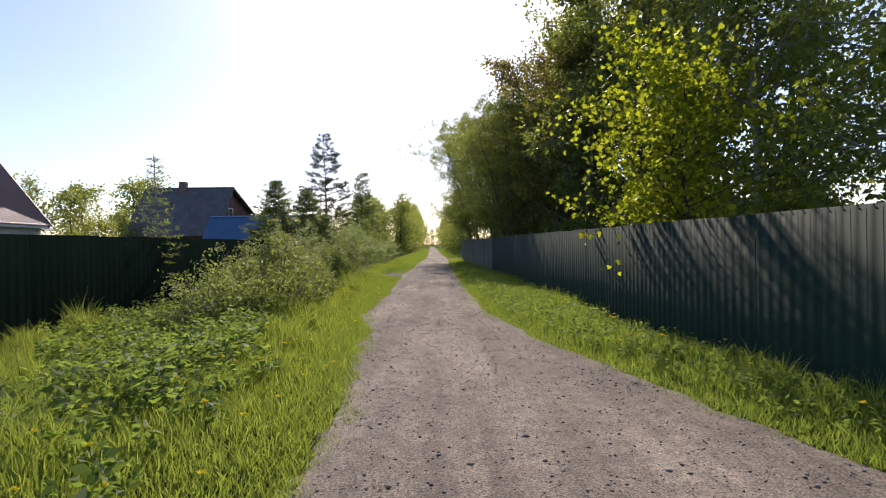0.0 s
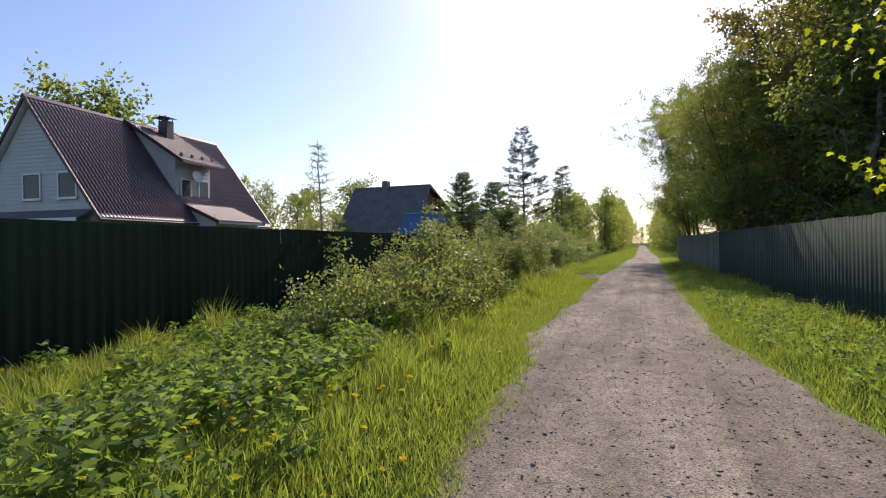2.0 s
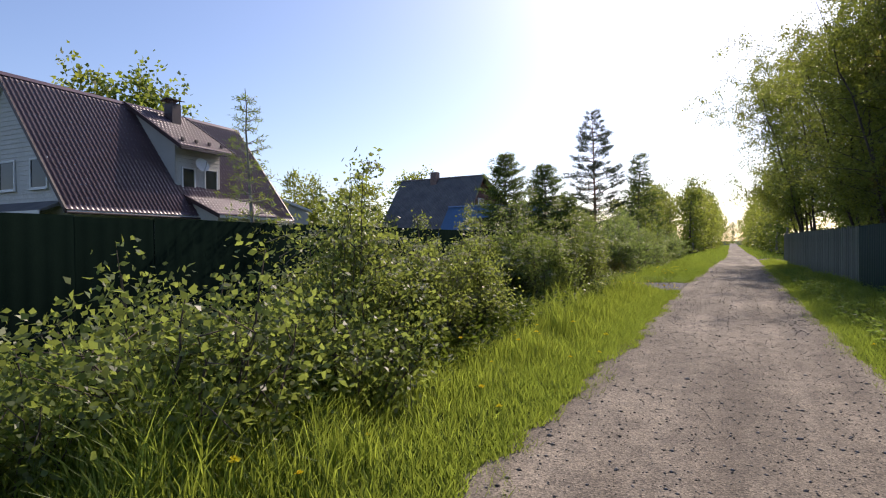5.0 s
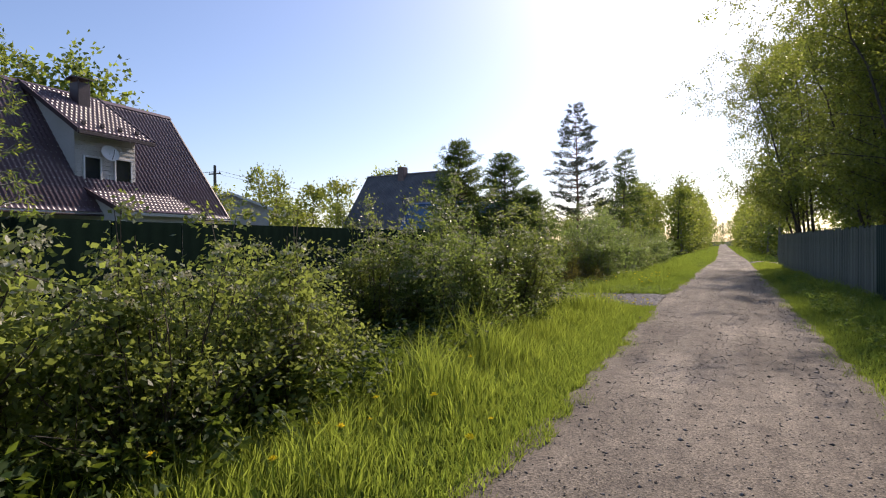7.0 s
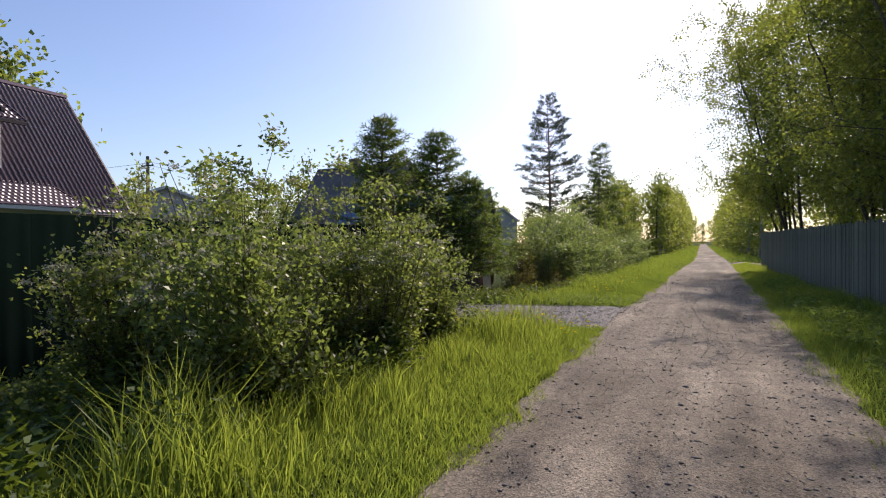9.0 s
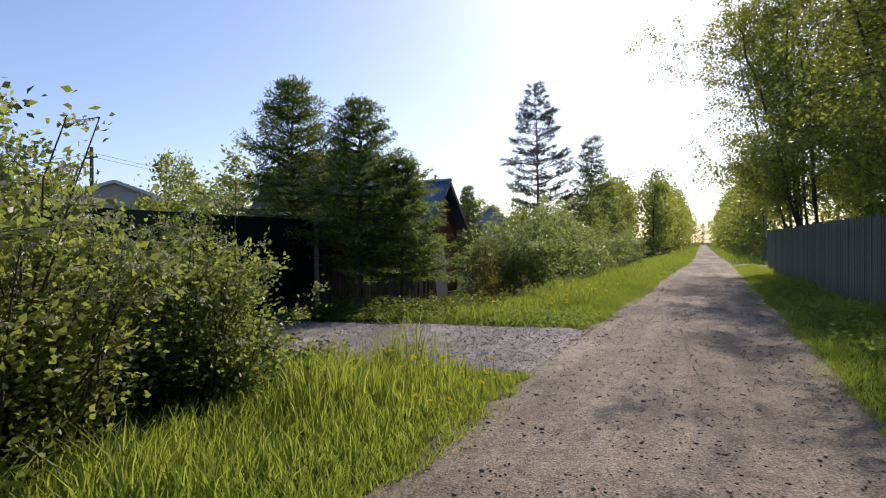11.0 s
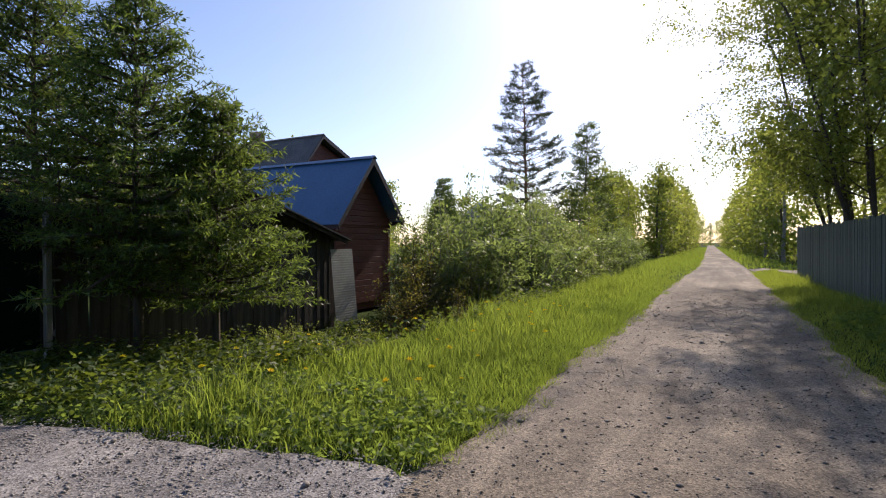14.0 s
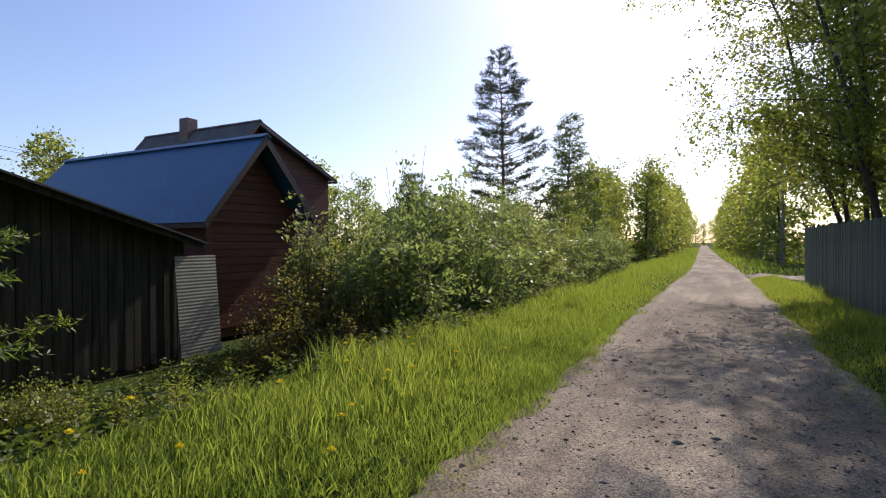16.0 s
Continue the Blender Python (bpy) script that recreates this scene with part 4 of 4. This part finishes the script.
def bush(seed, height, radius, n_stem, n_leaf, leaf, mat, label, blossom=0, shoots=3, bark=None):
    """A bush: many stems that fan out of the ground, twigs, single leaves, and flat heads of blossom."""
    r = np.random.default_rng(seed)
    t = thing("bush", pose(0, 0, 0), label, "bush")
    wood, tips, dirs = [], [], []
    for i in range(n_stem + shoots):
        a, tall = r.uniform(0, 2 * np.pi), i >= n_stem
        b = np.array([np.cos(a), np.sin(a), 0]) * r.uniform(0, 0.4) * radius
        out = r.uniform(0.2, 1.0) * radius if not tall else r.uniform(0.1, 0.5) * radius
        hh = height * (1.0 - 0.45 * (out / radius) ** 2) * r.uniform(0.75, 1.05) if not tall else height * r.uniform(1.08, 1.36)
        e = np.array([np.cos(a) * out, np.sin(a) * out, hh])
        st = bent(b - [0, 0, 0.15], e, 7, 0.03 * height, r)
        wood.append(tube_arrays(st, np.linspace(0.018, 0.004, 7), 4))
        for j in range(9 if not tall else 8):
            q = st[r.integers(1, 7)] if not tall else st[r.integers(2, 7)]
            d = unit(r.normal(size=3) * [1, 1, 0.6] + [0, 0, 0.35])
            l2 = r.uniform(0.15, 0.5) * (1 if not tall else 0.45)
            tw = bent(q, q + d * l2, 4, 0.02, r)
            if j % 2 == 0:
                wood.append(tube_arrays(tw[::3], np.array([0.006, 0.002]), 3))
            tips.append(tw[1:])
            dirs.append(np.repeat(d[None], 3, 0))
    tips, dirs = np.concatenate(tips), np.concatenate(dirs)
    idx = r.integers(0, len(tips), n_leaf)
    p = tips[idx] + r.normal(size=(n_leaf, 3)) * 0.085
    p[:, 2] = np.maximum(p[:, 2], 0.03)
    v, f = merge(wood)
    put("trunk", mesh_from("trunk", v, f, bark or M_BARK), t)
    v, f = leaves_arrays(p, leaf[0], leaf[1], dirs[idx], 0.1, r)
    put("foliage", mesh_from("foliage", v, f, mat), t)
    if blossom:
        ends = tips[2::3]
        ends = ends[np.argsort(-(ends[:, 2] + 0.6 * np.hypot(ends[:, 0], ends[:, 1])) + 0.35 * r.normal(size=len(ends)))][:blossom]
        c = np.repeat(ends, 34, 0)
        c = c + r.normal(size=c.shape) * np.array([0.042, 0.042, 0.014])
        v, f = leaves_arrays(c, 0.028, 0.026, None, 0.0, r)
        put("blossom", mesh_from("blossom", v, f, M_BLOSSOM), t, "flat heads of small cream flowers")
    return t


def plant(proto, spots, used):
    """Stands a thing and its copies at spots of (x, y, turn, scale). used: the first time."""
    for i, (x, y, a, s) in enumerate(spots):
        m = Matrix.Translation((x, y, float(gz(x, y)) - 0.03)) @ pose(0, 0, 0, 0, 0, a) @ Matrix.Scale(s, 4)
        if i == 0:
            proto.matrix_basis = m
        else:
            c = copy_thing(proto, Matrix.Identity(4))
            c.matrix_basis = m


G_R = "trees of the wood behind the green fence"
# bushes along the near fence
low_bush = bush(21, 0.95, 0.85, 24, 5200, (0.066, 0.042), M_BUSH, "low leafy green bush in the ditch grass", 0, 2)
plant(low_bush, [(-4.6, 11.0, 0, 0.95), (-4.0, 12.1, 150, 1.15), (-5.0, 12.3, 290, 1.25), (-5.9, 11.4, 200, 0.62), (-3.6, 13.3, 30, 0.95), (-6.2, 20.0, 20, 0.7), (-7.7, 35.3, 60, 0.65), (-7.3, 36.7, 140, 0.7), (-6.6, 37.3, 220, 0.6)], None)
mid_bush = bush(22, 1.75, 1.2, 38, 11500, (0.07, 0.044), M_BUSH, "dense green bush with cream flower heads beside the ditch", 44, 5)
plant(mid_bush, [(-4.55, 14.5, 0, 1.02), (-4.2, 15.9, 110, 0.8), (-5.9, 15.6, 200, 0.82), (-4.4, 17.2, 250, 0.8), (-6.2, 17.0, 20, 0.75), (-5.3, 18.1, 70, 0.72), (-6.6, 18.6, 150, 0.8), (-4.3, 21.2, 200, 0.85)], None)
big_bush = bush(23, 1.9, 1.4, 46, 15500, (0.07, 0.044), M_BUSH, "tall spreading bush with cream flower heads and upright shoots", 110, 8)
plant(big_bush, [(-5.25, 22.2, 0, 0.98), (-4.4, 23.4, 140, 0.86), (-6.3, 24.4, 230, 1.0), (-6.4, 21.7, 60, 0.9), (-4.7, 25.3, 300, 0.74), (-5.7, 25.9, 30, 0.7)], None)
# willows beyond the sheds
willow = bush(31, 2.9, 1.65, 44, 8000, (0.125, 0.06), M_WILLOW, "grey-green willow bush beside the grass bank", 0, 3, M_PALE)
plant(willow, [(-7.0, 42.3, 0, 1.14), (-7.9, 41.3, 60, 0.98), (-6.6, 44.6, 100, 1.08), (-8.2, 45.0, 200, 1.3), (-6.5, 47.2, 40, 1.05), (-8.2, 48.4, 280, 1.3), (-6.5, 50.2, 160, 1.05), (-6.7, 53.4, 20, 1.1), (-6.3, 57.0, 210, 0.95), (-8.6, 52.5, 90, 1.3), (-6.2, 61, 300, 0.95), (-9.4, 57, 130, 1.4), (-6.4, 65, 10, 0.9)], None)
brown_bush = bush(33, 1.35, 0.85, 24, 3400, (0.055, 0.035), M_AUTUMN, "small brownish-leaved bush in front of a red shed", 0, 3)
plant(brown_bush, [(-7.5, 39.2, 0, 1.1), (-8.0, 40.4, 120, 1.35), (-6.8, 40.4, 220, 1.15), (-7.4, 38.4, 80, 0.75), (-6.3, 39.2, 160, 0.8)], None)

# spruces over the fence by the gate
spruce = conifer("spruce", 41, 5.6, 2.1, 0.29, 22, 8, (M_BARK, M_NEEDLE, M_TIPS), "young dark green spruce with bright fresh tips", 0.4, 23, 0.11)
plant(spruce, [(-9.95, 32.3, 0, 1.05), (-8.3, 32.8, 130, 0.96)], None)
spruce_b = conifer("spruce", 42, 4.3, 1.75, 0.3, 16, 9, (M_BARK, M_NEEDLE, M_TIPS), "small spruce with drooping boughs beside the plank shed", 0.5, 28, 0.11)
plant(spruce_b, [(-7.5, 33.5, 0, 0.95)], None)
# the pine and its neighbours
pine = conifer("pine", 43, 16.8, 2.9, 0.16, 30, 5, (M_PINEBARK, M_PINE, M_PINE), "tall slender pine rising above the bushes", 0.0, 14, 0.24, 0.1, pine=True)
plant(pine, [(-15.2, 70.7, 0, 1.0)], None)
far_spruce = conifer("spruce", 44, 12.0, 3.3, 0.03, 26, 6, (M_BARK, M_NEEDLE, M_TIPS), "dark pointed spruce in the distance", 0.08, 7, 0.34)
plant(far_spruce, [(-11.2, 74, 0, 1.03), (-37, 66, 100, 0.75), (-50, 62, 30, 0.62), (-40, 72, 200, 0.7), (-26, 78, 60, 0.6), (-20.5, 66, 10, 0.62), (-18.5, 62, 80, 0.58)], None)
slim = conifer("larch", 45, 8.6, 1.5, 0.1, 22, 5, (M_PALE, M_TIPS, M_BIRCH), "thin open larch with sparse light green boughs", 0.4, 5, 0.16)
plant(slim, [(-8.85, 16.8, 0, 0.57)], None)

# the wood behind the right fence
maple = broadleaf("maple", 51, 7.2, 2.5, 0.06, 48, 6500, (0.2, 0.17), (M_BARK, M_MAPLE), "young maple with sunlit yellow-green lobed leaves", lobed=True, spread=0.2, trunks=2)
plant(maple, [(6.2, 12.8, 0, 0.95), (6.4, 16.0, 150, 0.6)], None)
birch_a = broadleaf("birch", 52, 15.5, 3.3, 0.1, 56, 10500, (0.21, 0.14), (M_PALE, M_BIRCH), "tall birch with fine hanging green leaves", spread=0.2, droop=0.6)
birch_b = broadleaf("aspen", 53, 17.0, 3.2, 0.08, 58, 10500, (0.23, 0.17), (M_BARK, M_BIRCH), "tall leafy aspen at the edge of a wood", spread=0.22)
alder = broadleaf("alder", 54, 13.6, 3.3, 0.22, 72, 34000, (0.11, 0.08), (M_BARK, M_BIRCH), "many-stemmed alder leaning over the track", trunks=4, spread=0.15, lean=0.7, shift=-2.5, rad0=0.075)
rust = broadleaf("bird_cherry", 55, 16.0, 3.2, 0.12, 54, 10000, (0.22, 0.15), (M_BARK, M_AUTUMN), "tall tree with dull reddish-brown foliage", spread=0.22)
plant(birch_a, [(10.4, 9.6, 0, 0.95), (11.5, 5.5, 120, 0.9), (10.6, 18.2, 240, 0.98), (14.0, 13, 60, 1.1), (13.0, 1.5, 160, 0.9), (7.3, 27.5, 20, 0.95), (13.5, 21.5, 300, 1.1), (9.8, 3.0, 300, 0.7)], None)
plant(birch_b, [(9.8, 22.3, 0, 1.0), (6.8, 33.0, 90, 0.9), (10.0, 25.5, 200, 1.1), (8.5, 30.5, 310, 1.1), (12.5, 33, 50, 1.15), (9.5, 38, 130, 1.1)], None)
plant(rust, [(6.3, 30.0, 0, 0.95), (6.6, 37.5, 140, 1.05), (9.0, 42.5, 260, 1.15), (12.0, 27.5, 30, 1.1)], None)
plant(alder, [(3.1, 46.6, 0, 0.98), (3.2, 50.6, -15, 1.0), (6.4, 42.0, 20, 0.9), (4.2, 37.0, -10, 0.85), (4.4, 33.4, 15, 0.84), (5.6, 43.5, 220, 1.0), (6.6, 54.5, 40, 0.95), (8.5, 48.5, 300, 1.1)], None)
under = bush(61, 2.6, 1.7, 26, 3600, (0.15, 0.11), M_BIRCH, "leafy understorey bush beneath the trees", 0, 4)
plant(under, [(7.8, 7.0, 0, 1.0), (8.6, 12.5, 70, 1.1), (7.4, 19.0, 150, 1.0), (6.3, 24.5, 210, 1.0), (8.8, 4.2, 20, 0.9), (5.6, 36.0, 320, 1.0), (4.6, 44.0, 100, 1.0), (4.2, 54.6, 60, 0.9), (6.8, 57, 190, 1.1), (10.5, 15.5, 250, 1.1), (10.2, 20.5, 250, 1.2), (10.8, 11, 100, 1.2), (10.6, 7, 190, 1.2)], None)

# the far wood on both sides of the track, and trees behind the plots
far_a = broadleaf("birch", 71, 13.0, 3.0, 0.03, 40, 2300, (0.36, 0.26), (M_PALE, M_BIRCH), "dense green birch beside the distant track", spread=0.36, twigs=0)
far_b = broadleaf("aspen", 72, 12.0, 3.2, 0.02, 40, 2300, (0.38, 0.28), (M_BARK, M_BIRCH), "bushy green tree in the distance", spread=0.38, twigs=0)
rr = random.Random(12)
sa_, sb_ = [], []
for i in range(20):
    y = 88 + i * 7.0
    c = float(road_l(y) + road_r(y)) / 2
    lo = 1.0 + 0.1 * rr.random()
    (sa_ if i % 2 else sb_).append((c - 5.2 - rr.random() * 0.8, y + rr.random() * 3, rr.random() * 360, lo * (0.95 if i > 3 else 0.85)))
    (sb_ if i % 2 else sa_).append((c + 4.6 + rr.random() * 0.8, y - 14 + rr.random() * 3, rr.random() * 360, lo * 0.85))
for i in range(18):
    y = 66 + rr.random() * 50
    (sa_ if i % 2 else sb_).append((-11 - rr.random() * 60, y + 6, rr.random() * 360, 0.55 + 0.3 * rr.random()))
for i in range(12):
    (sa_ if i % 2 else sb_).append((9 + rr.random() * 12, 62 + rr.random() * 40, rr.random() * 360, 0.9 + 0.3 * rr.random()))
for i in range(10):
    (sa_ if i % 2 else sb_).append((-9 - rr.random() * 10, 84 + 3 * i, rr.random() * 360, 0.8 + 0.15 * rr.random()))
sa_ += [(-6.0, 300, 0, 0.85), (-9.5, 310, 50, 1.0), (-2.5, 305, 90, 0.95), (-13, 300, 90, 0.8), (1.5, 300, 20, 0.8), (-8.4, 79, 10, 0.55), (-9.5, 68, 40, 0.45), (-40, 52, 30, 0.75), (-33, 62, 70, 0.85), (-31, 38, 200, 0.5), (-27, 46, 90, 0.45), (-47, 40, 0, 0.8), (-58, 30, 60, 0.9), (-45, 54.6, 200, 0.85), (-42.0, 34.6, 60, 1.3), (-44.0, 31.2, 10, 1.25), (-41.2, 36.4, 140, 1.25)]
sb_ += [(-41, 71, 40, 1.05), (-45.5, 68, 140, 1.0), (-36.5, 74, 240, 0.98), (-52, 64, 10, 0.78), (-50, 58, 70, 0.6), (-7.6, 72, 200, 0.35), (-8.6, 64, 120, 0.3), (-38, 55, 130, 0.8), (-29, 58, 10, 0.72), (-28, 52, 100, 0.5), (-24, 38, 150, 0.42), (-52, 48, 220, 0.8), (-13, 58, 30, 0.4), (-11, 62, 0, 0.42)]
plant(far_a, sa_, None)
plant(far_b, sb_, None)


# ---- grass, herbs and flowers ----
def blades(name, p, height, width, lean, mat, label, category="grass", simple=False):
    """Bent, pointed grass blades at the points p."""
    n = len(p)
    a = rng.uniform(0, 2 * np.pi, n)
    side = np.stack([np.cos(a), np.sin(a), 0 * a], 1)
    b = rng.uniform(0, 2 * np.pi, n)
    le = np.stack([np.cos(b), np.sin(b), 0 * b], 1) * (height * lean * rng.uniform(0.2, 1.4, n))[:, None]
    up = np.array([0, 0, 1.0])[None] * height[:, None]
    w = (width * rng.uniform(0.6, 1.3, n))[:, None] * side * 0.5
    tip = p + up * rng.uniform(0.8, 1.05, n)[:, None] + le * 1.15
    if simple:
        v = np.stack([p - w, p + w, tip], 1).reshape(-1, 3)
        f = np.arange(n * 3).reshape(-1, 3)
    else:
        mid = p + up * 0.58 + le * 0.35
        v = np.stack([p - w, p + w, mid + w * 0.75, mid - w * 0.75, tip], 1).reshape(-1, 3)
        k = np.arange(n)[:, None] * 5
        f = np.concatenate([k + np.array([[0, 1, 2]]), k + np.array([[0, 2, 3]]), k + np.array([[3, 2, 4]])])
    return tagged(put(name, mesh_from(name, v, f, mat)), label, category, kind="stuff")


def clumped(x, y, s=1.0):
    return 0.5 + 0.5 * wob(x + 11, y - 7, s)


def scatter_left(n, y0, y1, reach, pw=1.0):
    y = y0 + (y1 - y0) * rng.random(n)
    d = reach * rng.random(n) ** pw - 0.12 + 0.16 * wob(0 * y, y, 2.4) + 0.10 * wob(0 * y + 5, y, 0.9)
    x = road_l(y) - d
    keep = (y < drive_near(x) + 0.1 * rng.normal(size=n)) | (y > drive_far(x) + 0.1 * rng.normal(size=n)) | (x < -8.7)
    keep &= x > -8.35 - 0.02 * (y > 8)
    return x[keep], y[keep], d[keep]


def scatter_right(n, y0, y1):
    y = y0 + (y1 - y0) * rng.random(n)
    lo, hi = road_r(y) - 0.1, 4.42 - 0.051 * y
    x = lo + (hi - lo) * rng.random(n)
    keep = (y < side_near(x)) & (hi > lo)
    return x[keep], y[keep], (x - lo)[keep]


def lay(name, xyd, base, grow, width, label, simple=False):
    x, y, d = xyd
    c = clumped(x, y, 1.1)
    h = (base + grow * smooth(0.1, 1.3, d) * (0.15 + 1.5 * c ** 1.5 * clumped(y, x, 2.7) ** 0.8)) * rng.uniform(0.4, 1.25, len(x))
    blades(name, np.stack([x, y, gz(x, y) - 0.035], 1), h, width, 0.45, M_GRASS, label, simple=simple)


def thin_out(xyd, a, b):
    """Keeps few blades from a to b and beyond, away from the track, where bushes and the ditch take over."""
    x, y, d = xyd
    k = rng.random(len(d)) > 0.985 * smooth(a, b, d) * smooth(12, 14, y) * smooth(0, 0.8, np.abs(y - 26.6) + 0.0)
    return x[k], y[k], d[k]


lay("verge_grass", scatter_left(84000, -1.5, 13, 7.2, 1.0), 0.08, 0.46, 0.0125, "lush sunlit green grass on the verge by a fence")
lay("verge_grass", thin_out(scatter_left(70000, 11, 27.5, 6.4, 1.4), 1.45, 2.1), 0.10, 0.66, 0.0125, "tall bright green grass between bushes and track")
lay("verge_grass", thin_out(scatter_left(90000, 30.1, 50, 6.6, 0.9), 2.2, 3.0), 0.08, 0.36, 0.0135, "bright green grass bank beside the track")
lay("verge_grass", scatter_left(20000, 50, 88, 4.6, 1.0), 0.10, 0.34, 0.03, "bright green grass bank further along the track", True)
lay("verge_grass", scatter_right(50000, 0, 34), 0.07, 0.36, 0.0125, "sunlit grass verge under a green fence")
lay("verge_grass", scatter_right(24000, 34, 58), 0.08, 0.28, 0.02, "grass verge under a plank fence", True)


def edge_blades(name, n, y0, y1, left):
    y = y0 + (y1 - y0) * rng.random(n)
    d = np.abs(rng.normal(size=n)) * 0.3 - 0.22 + 0.2 * wob(0 * y + 2, y, 2.7)
    x = road_l(y) - d if left else road_r(y) + d
    keep = (y < drive_near(x)) | (y > drive_far(x)) | (not left)
    x, y = x[keep], y[keep]
    blades(name, np.stack([x, y, np.maximum(gz(x, y) - 0.02, -0.02)], 1), rng.uniform(0.03, 0.12, len(x)), 0.008, 0.7, M_GRASS, "short grass creeping over the edge of the track", simple=True)


edge_blades("edge_grass", 20000, 0, 40, True)
edge_blades("edge_grass", 14000, 2, 45, False)


def far_grass(n):
    y = rng.uniform(60, 200, n)
    s = rng.random(n) < 0.5
    x = np.where(s, road_l(y) - rng.uniform(0, 3, n), road_r(y) + rng.uniform(0, 3, n))
    keep = s | (y > side_near(x) + 3.2)
    return x[keep], y[keep], np.full(keep.sum(), 1.0)


def turf(name, xyd, label):
    """Short dense turf under the taller grass."""
    x, y, d = xyd
    blades(name, np.stack([x, y, gz(x, y) - 0.032], 1), rng.uniform(0.06, 0.15, len(x)), 0.016, 0.6, M_GRASS, label, simple=True)


turf("turf", scatter_left(70000, -1.0, 14, 5.5, 1.2), "short dense turf on the verge by a fence")
turf("turf", scatter_left(45000, 14, 27.6, 2.0, 1.0), "short dense turf between bushes and track")
turf("turf", scatter_left(60000, 30.1, 44, 2.9, 1.0), "short dense turf on the grass bank")
turf("turf", scatter_right(60000, 1, 32), "short dense turf under a green fence")
lay("verge_grass", far_grass(16000), 0.15, 0.3, 0.06, "green grass along the distant track", True)


def herbs(name, x, y, size, per, mat, label, leaf=(0.085, 0.036)):
    """Low broad-leaved herbs: short stems with spreading leaves."""
    n = len(x)
    z = gz(x, y)
    h = size * rng.uniform(0.4, 1.3, n)
    c = np.repeat(np.stack([x, y, z], 1), per, 0)
    t = rng.random(n * per)
    c[:, 2] += np.repeat(h, per) * (0.25 + 0.75 * t)
    a = rng.uniform(0, 2 * np.pi, n * per)
    out = np.stack([np.cos(a), np.sin(a), 0.15 + 0 * a], 1)
    c[:, :2] += out[:, :2] * 0.05 * rng.random((n * per, 1))
    v, f = leaves_arrays(c, leaf[0], leaf[1], out * 1.6, 0.15)
    return tagged(put(name, mesh_from(name, v, f, mat)), label, "weeds", kind="stuff")


x, y, d = scatter_left(4200, -1.0, 13.5, 6.8)
k = (clumped(x, y, 0.8) > 0.45) & (d > 0.8) & (rng.random(len(d)) < 0.15 + 0.6 * smooth(4.0, 5.5, y) * smooth(1.0, 1.8, d))
herbs("broad_leaved_weeds", x[k], y[k], 0.42, 20, M_HERB, "dark green broad-leaved weeds among the grass", (0.11, 0.052))
# weeds under the bushes and in the ditch: shade is in their leaf colour
x, y, d = scatter_left(2600, 12, 26.5, 6.0)
k = (clumped(x, y, 0.8) > 0.3) & (d > 1.3)
herbs("broad_leaved_weeds", x[k], y[k], 0.45, 18, M_HERB_SHADE, "broad-leaved weeds below the bushes, leaves darkened for shade", (0.1, 0.045))
x, y, d = scatter_left(4200, 30.3, 50, 6.6)
k = ((d > 2.0) & (rng.random(len(d)) < 0.25 + 0.75 * smooth(2.2, 2.8, d))) 
herbs("broad_leaved_weeds", x[k], y[k], 0.34, 18, M_HERB_SHADE, "broad-leaved weeds on the bank and in the ditch, darkened for shade")
x, y, d = scatter_left(900, 30.2, 32.0, 6.4)
herbs("low_weeds", x, y, 0.13, 12, M_HERB, "low yellow-green weeds edging the driveway", (0.06, 0.035))
x, y, d = scatter_right(1100, 1, 40)
k = d > 0.35
herbs("broad_leaved_weeds", x[k], y[k], 0.22, 14, M_HERB, "leafy weeds along the foot of the fence")


def dandelion(h):
    t = thing("dandelion", pose(0, 0, 0), "yellow dandelion flower on a thin stem in grass", "flower", "dandelions on the verge")
    v, f = tube_arrays([(0, 0, 0), (0.006, 0.002, h * 0.6), (0.002, 0, h)], [0.0035, 0.003, 0.003], 4)
    put("stem", mesh_from("stem", v, f, M_HERB), t)
    a = np.linspace(0, 2 * np.pi, 18, endpoint=False)
    p = np.stack([0.003 * np.cos(a), 0.003 * np.sin(a), 0 * a + h], 1)
    o1 = np.stack([np.cos(a), np.sin(a), 0.25 + 0 * a], 1)
    v, f = merge([leaves_arrays(p, 0.034, 0.012, o1 * 6, 0), leaves_arrays(p + [0, 0, 0.004], 0.022, 0.011, o1 * 4 + [0, 0, 3], 0)])
    put("flower_head", mesh_from("flower_head", v, f, M_YELLOW), t)
    return t


spots = []
for n, fn in ((60, lambda n: scatter_left(n, 1.8, 8, 2.2)), (24, lambda n: scatter_left(n, 8, 20, 1.6)), (95, lambda n: scatter_left(n, 25.2, 27.4, 5.2)), (60, lambda n: scatter_left(n, 31.2, 38, 4.0)), (40, lambda n: scatter_right(n, 4, 20))):
    x, y, d = fn(n)
    spots += list(zip(x, y))
proto = dandelion(0.33)
for i, (x, y) in enumerate(spots):
    m = Matrix.Translation((x, y, float(gz(x, y)) - 0.03)) @ pose(0, 0, 0, rr.uniform(-12, 12), rr.uniform(-12, 12), rr.random() * 360) @ Matrix.Scale(rr.uniform(0.6, 1.15), 4)
    if i == 0:
        proto.matrix_basis = m
    else:
        copy_thing(proto, Matrix.Identity(4)).matrix_basis = m
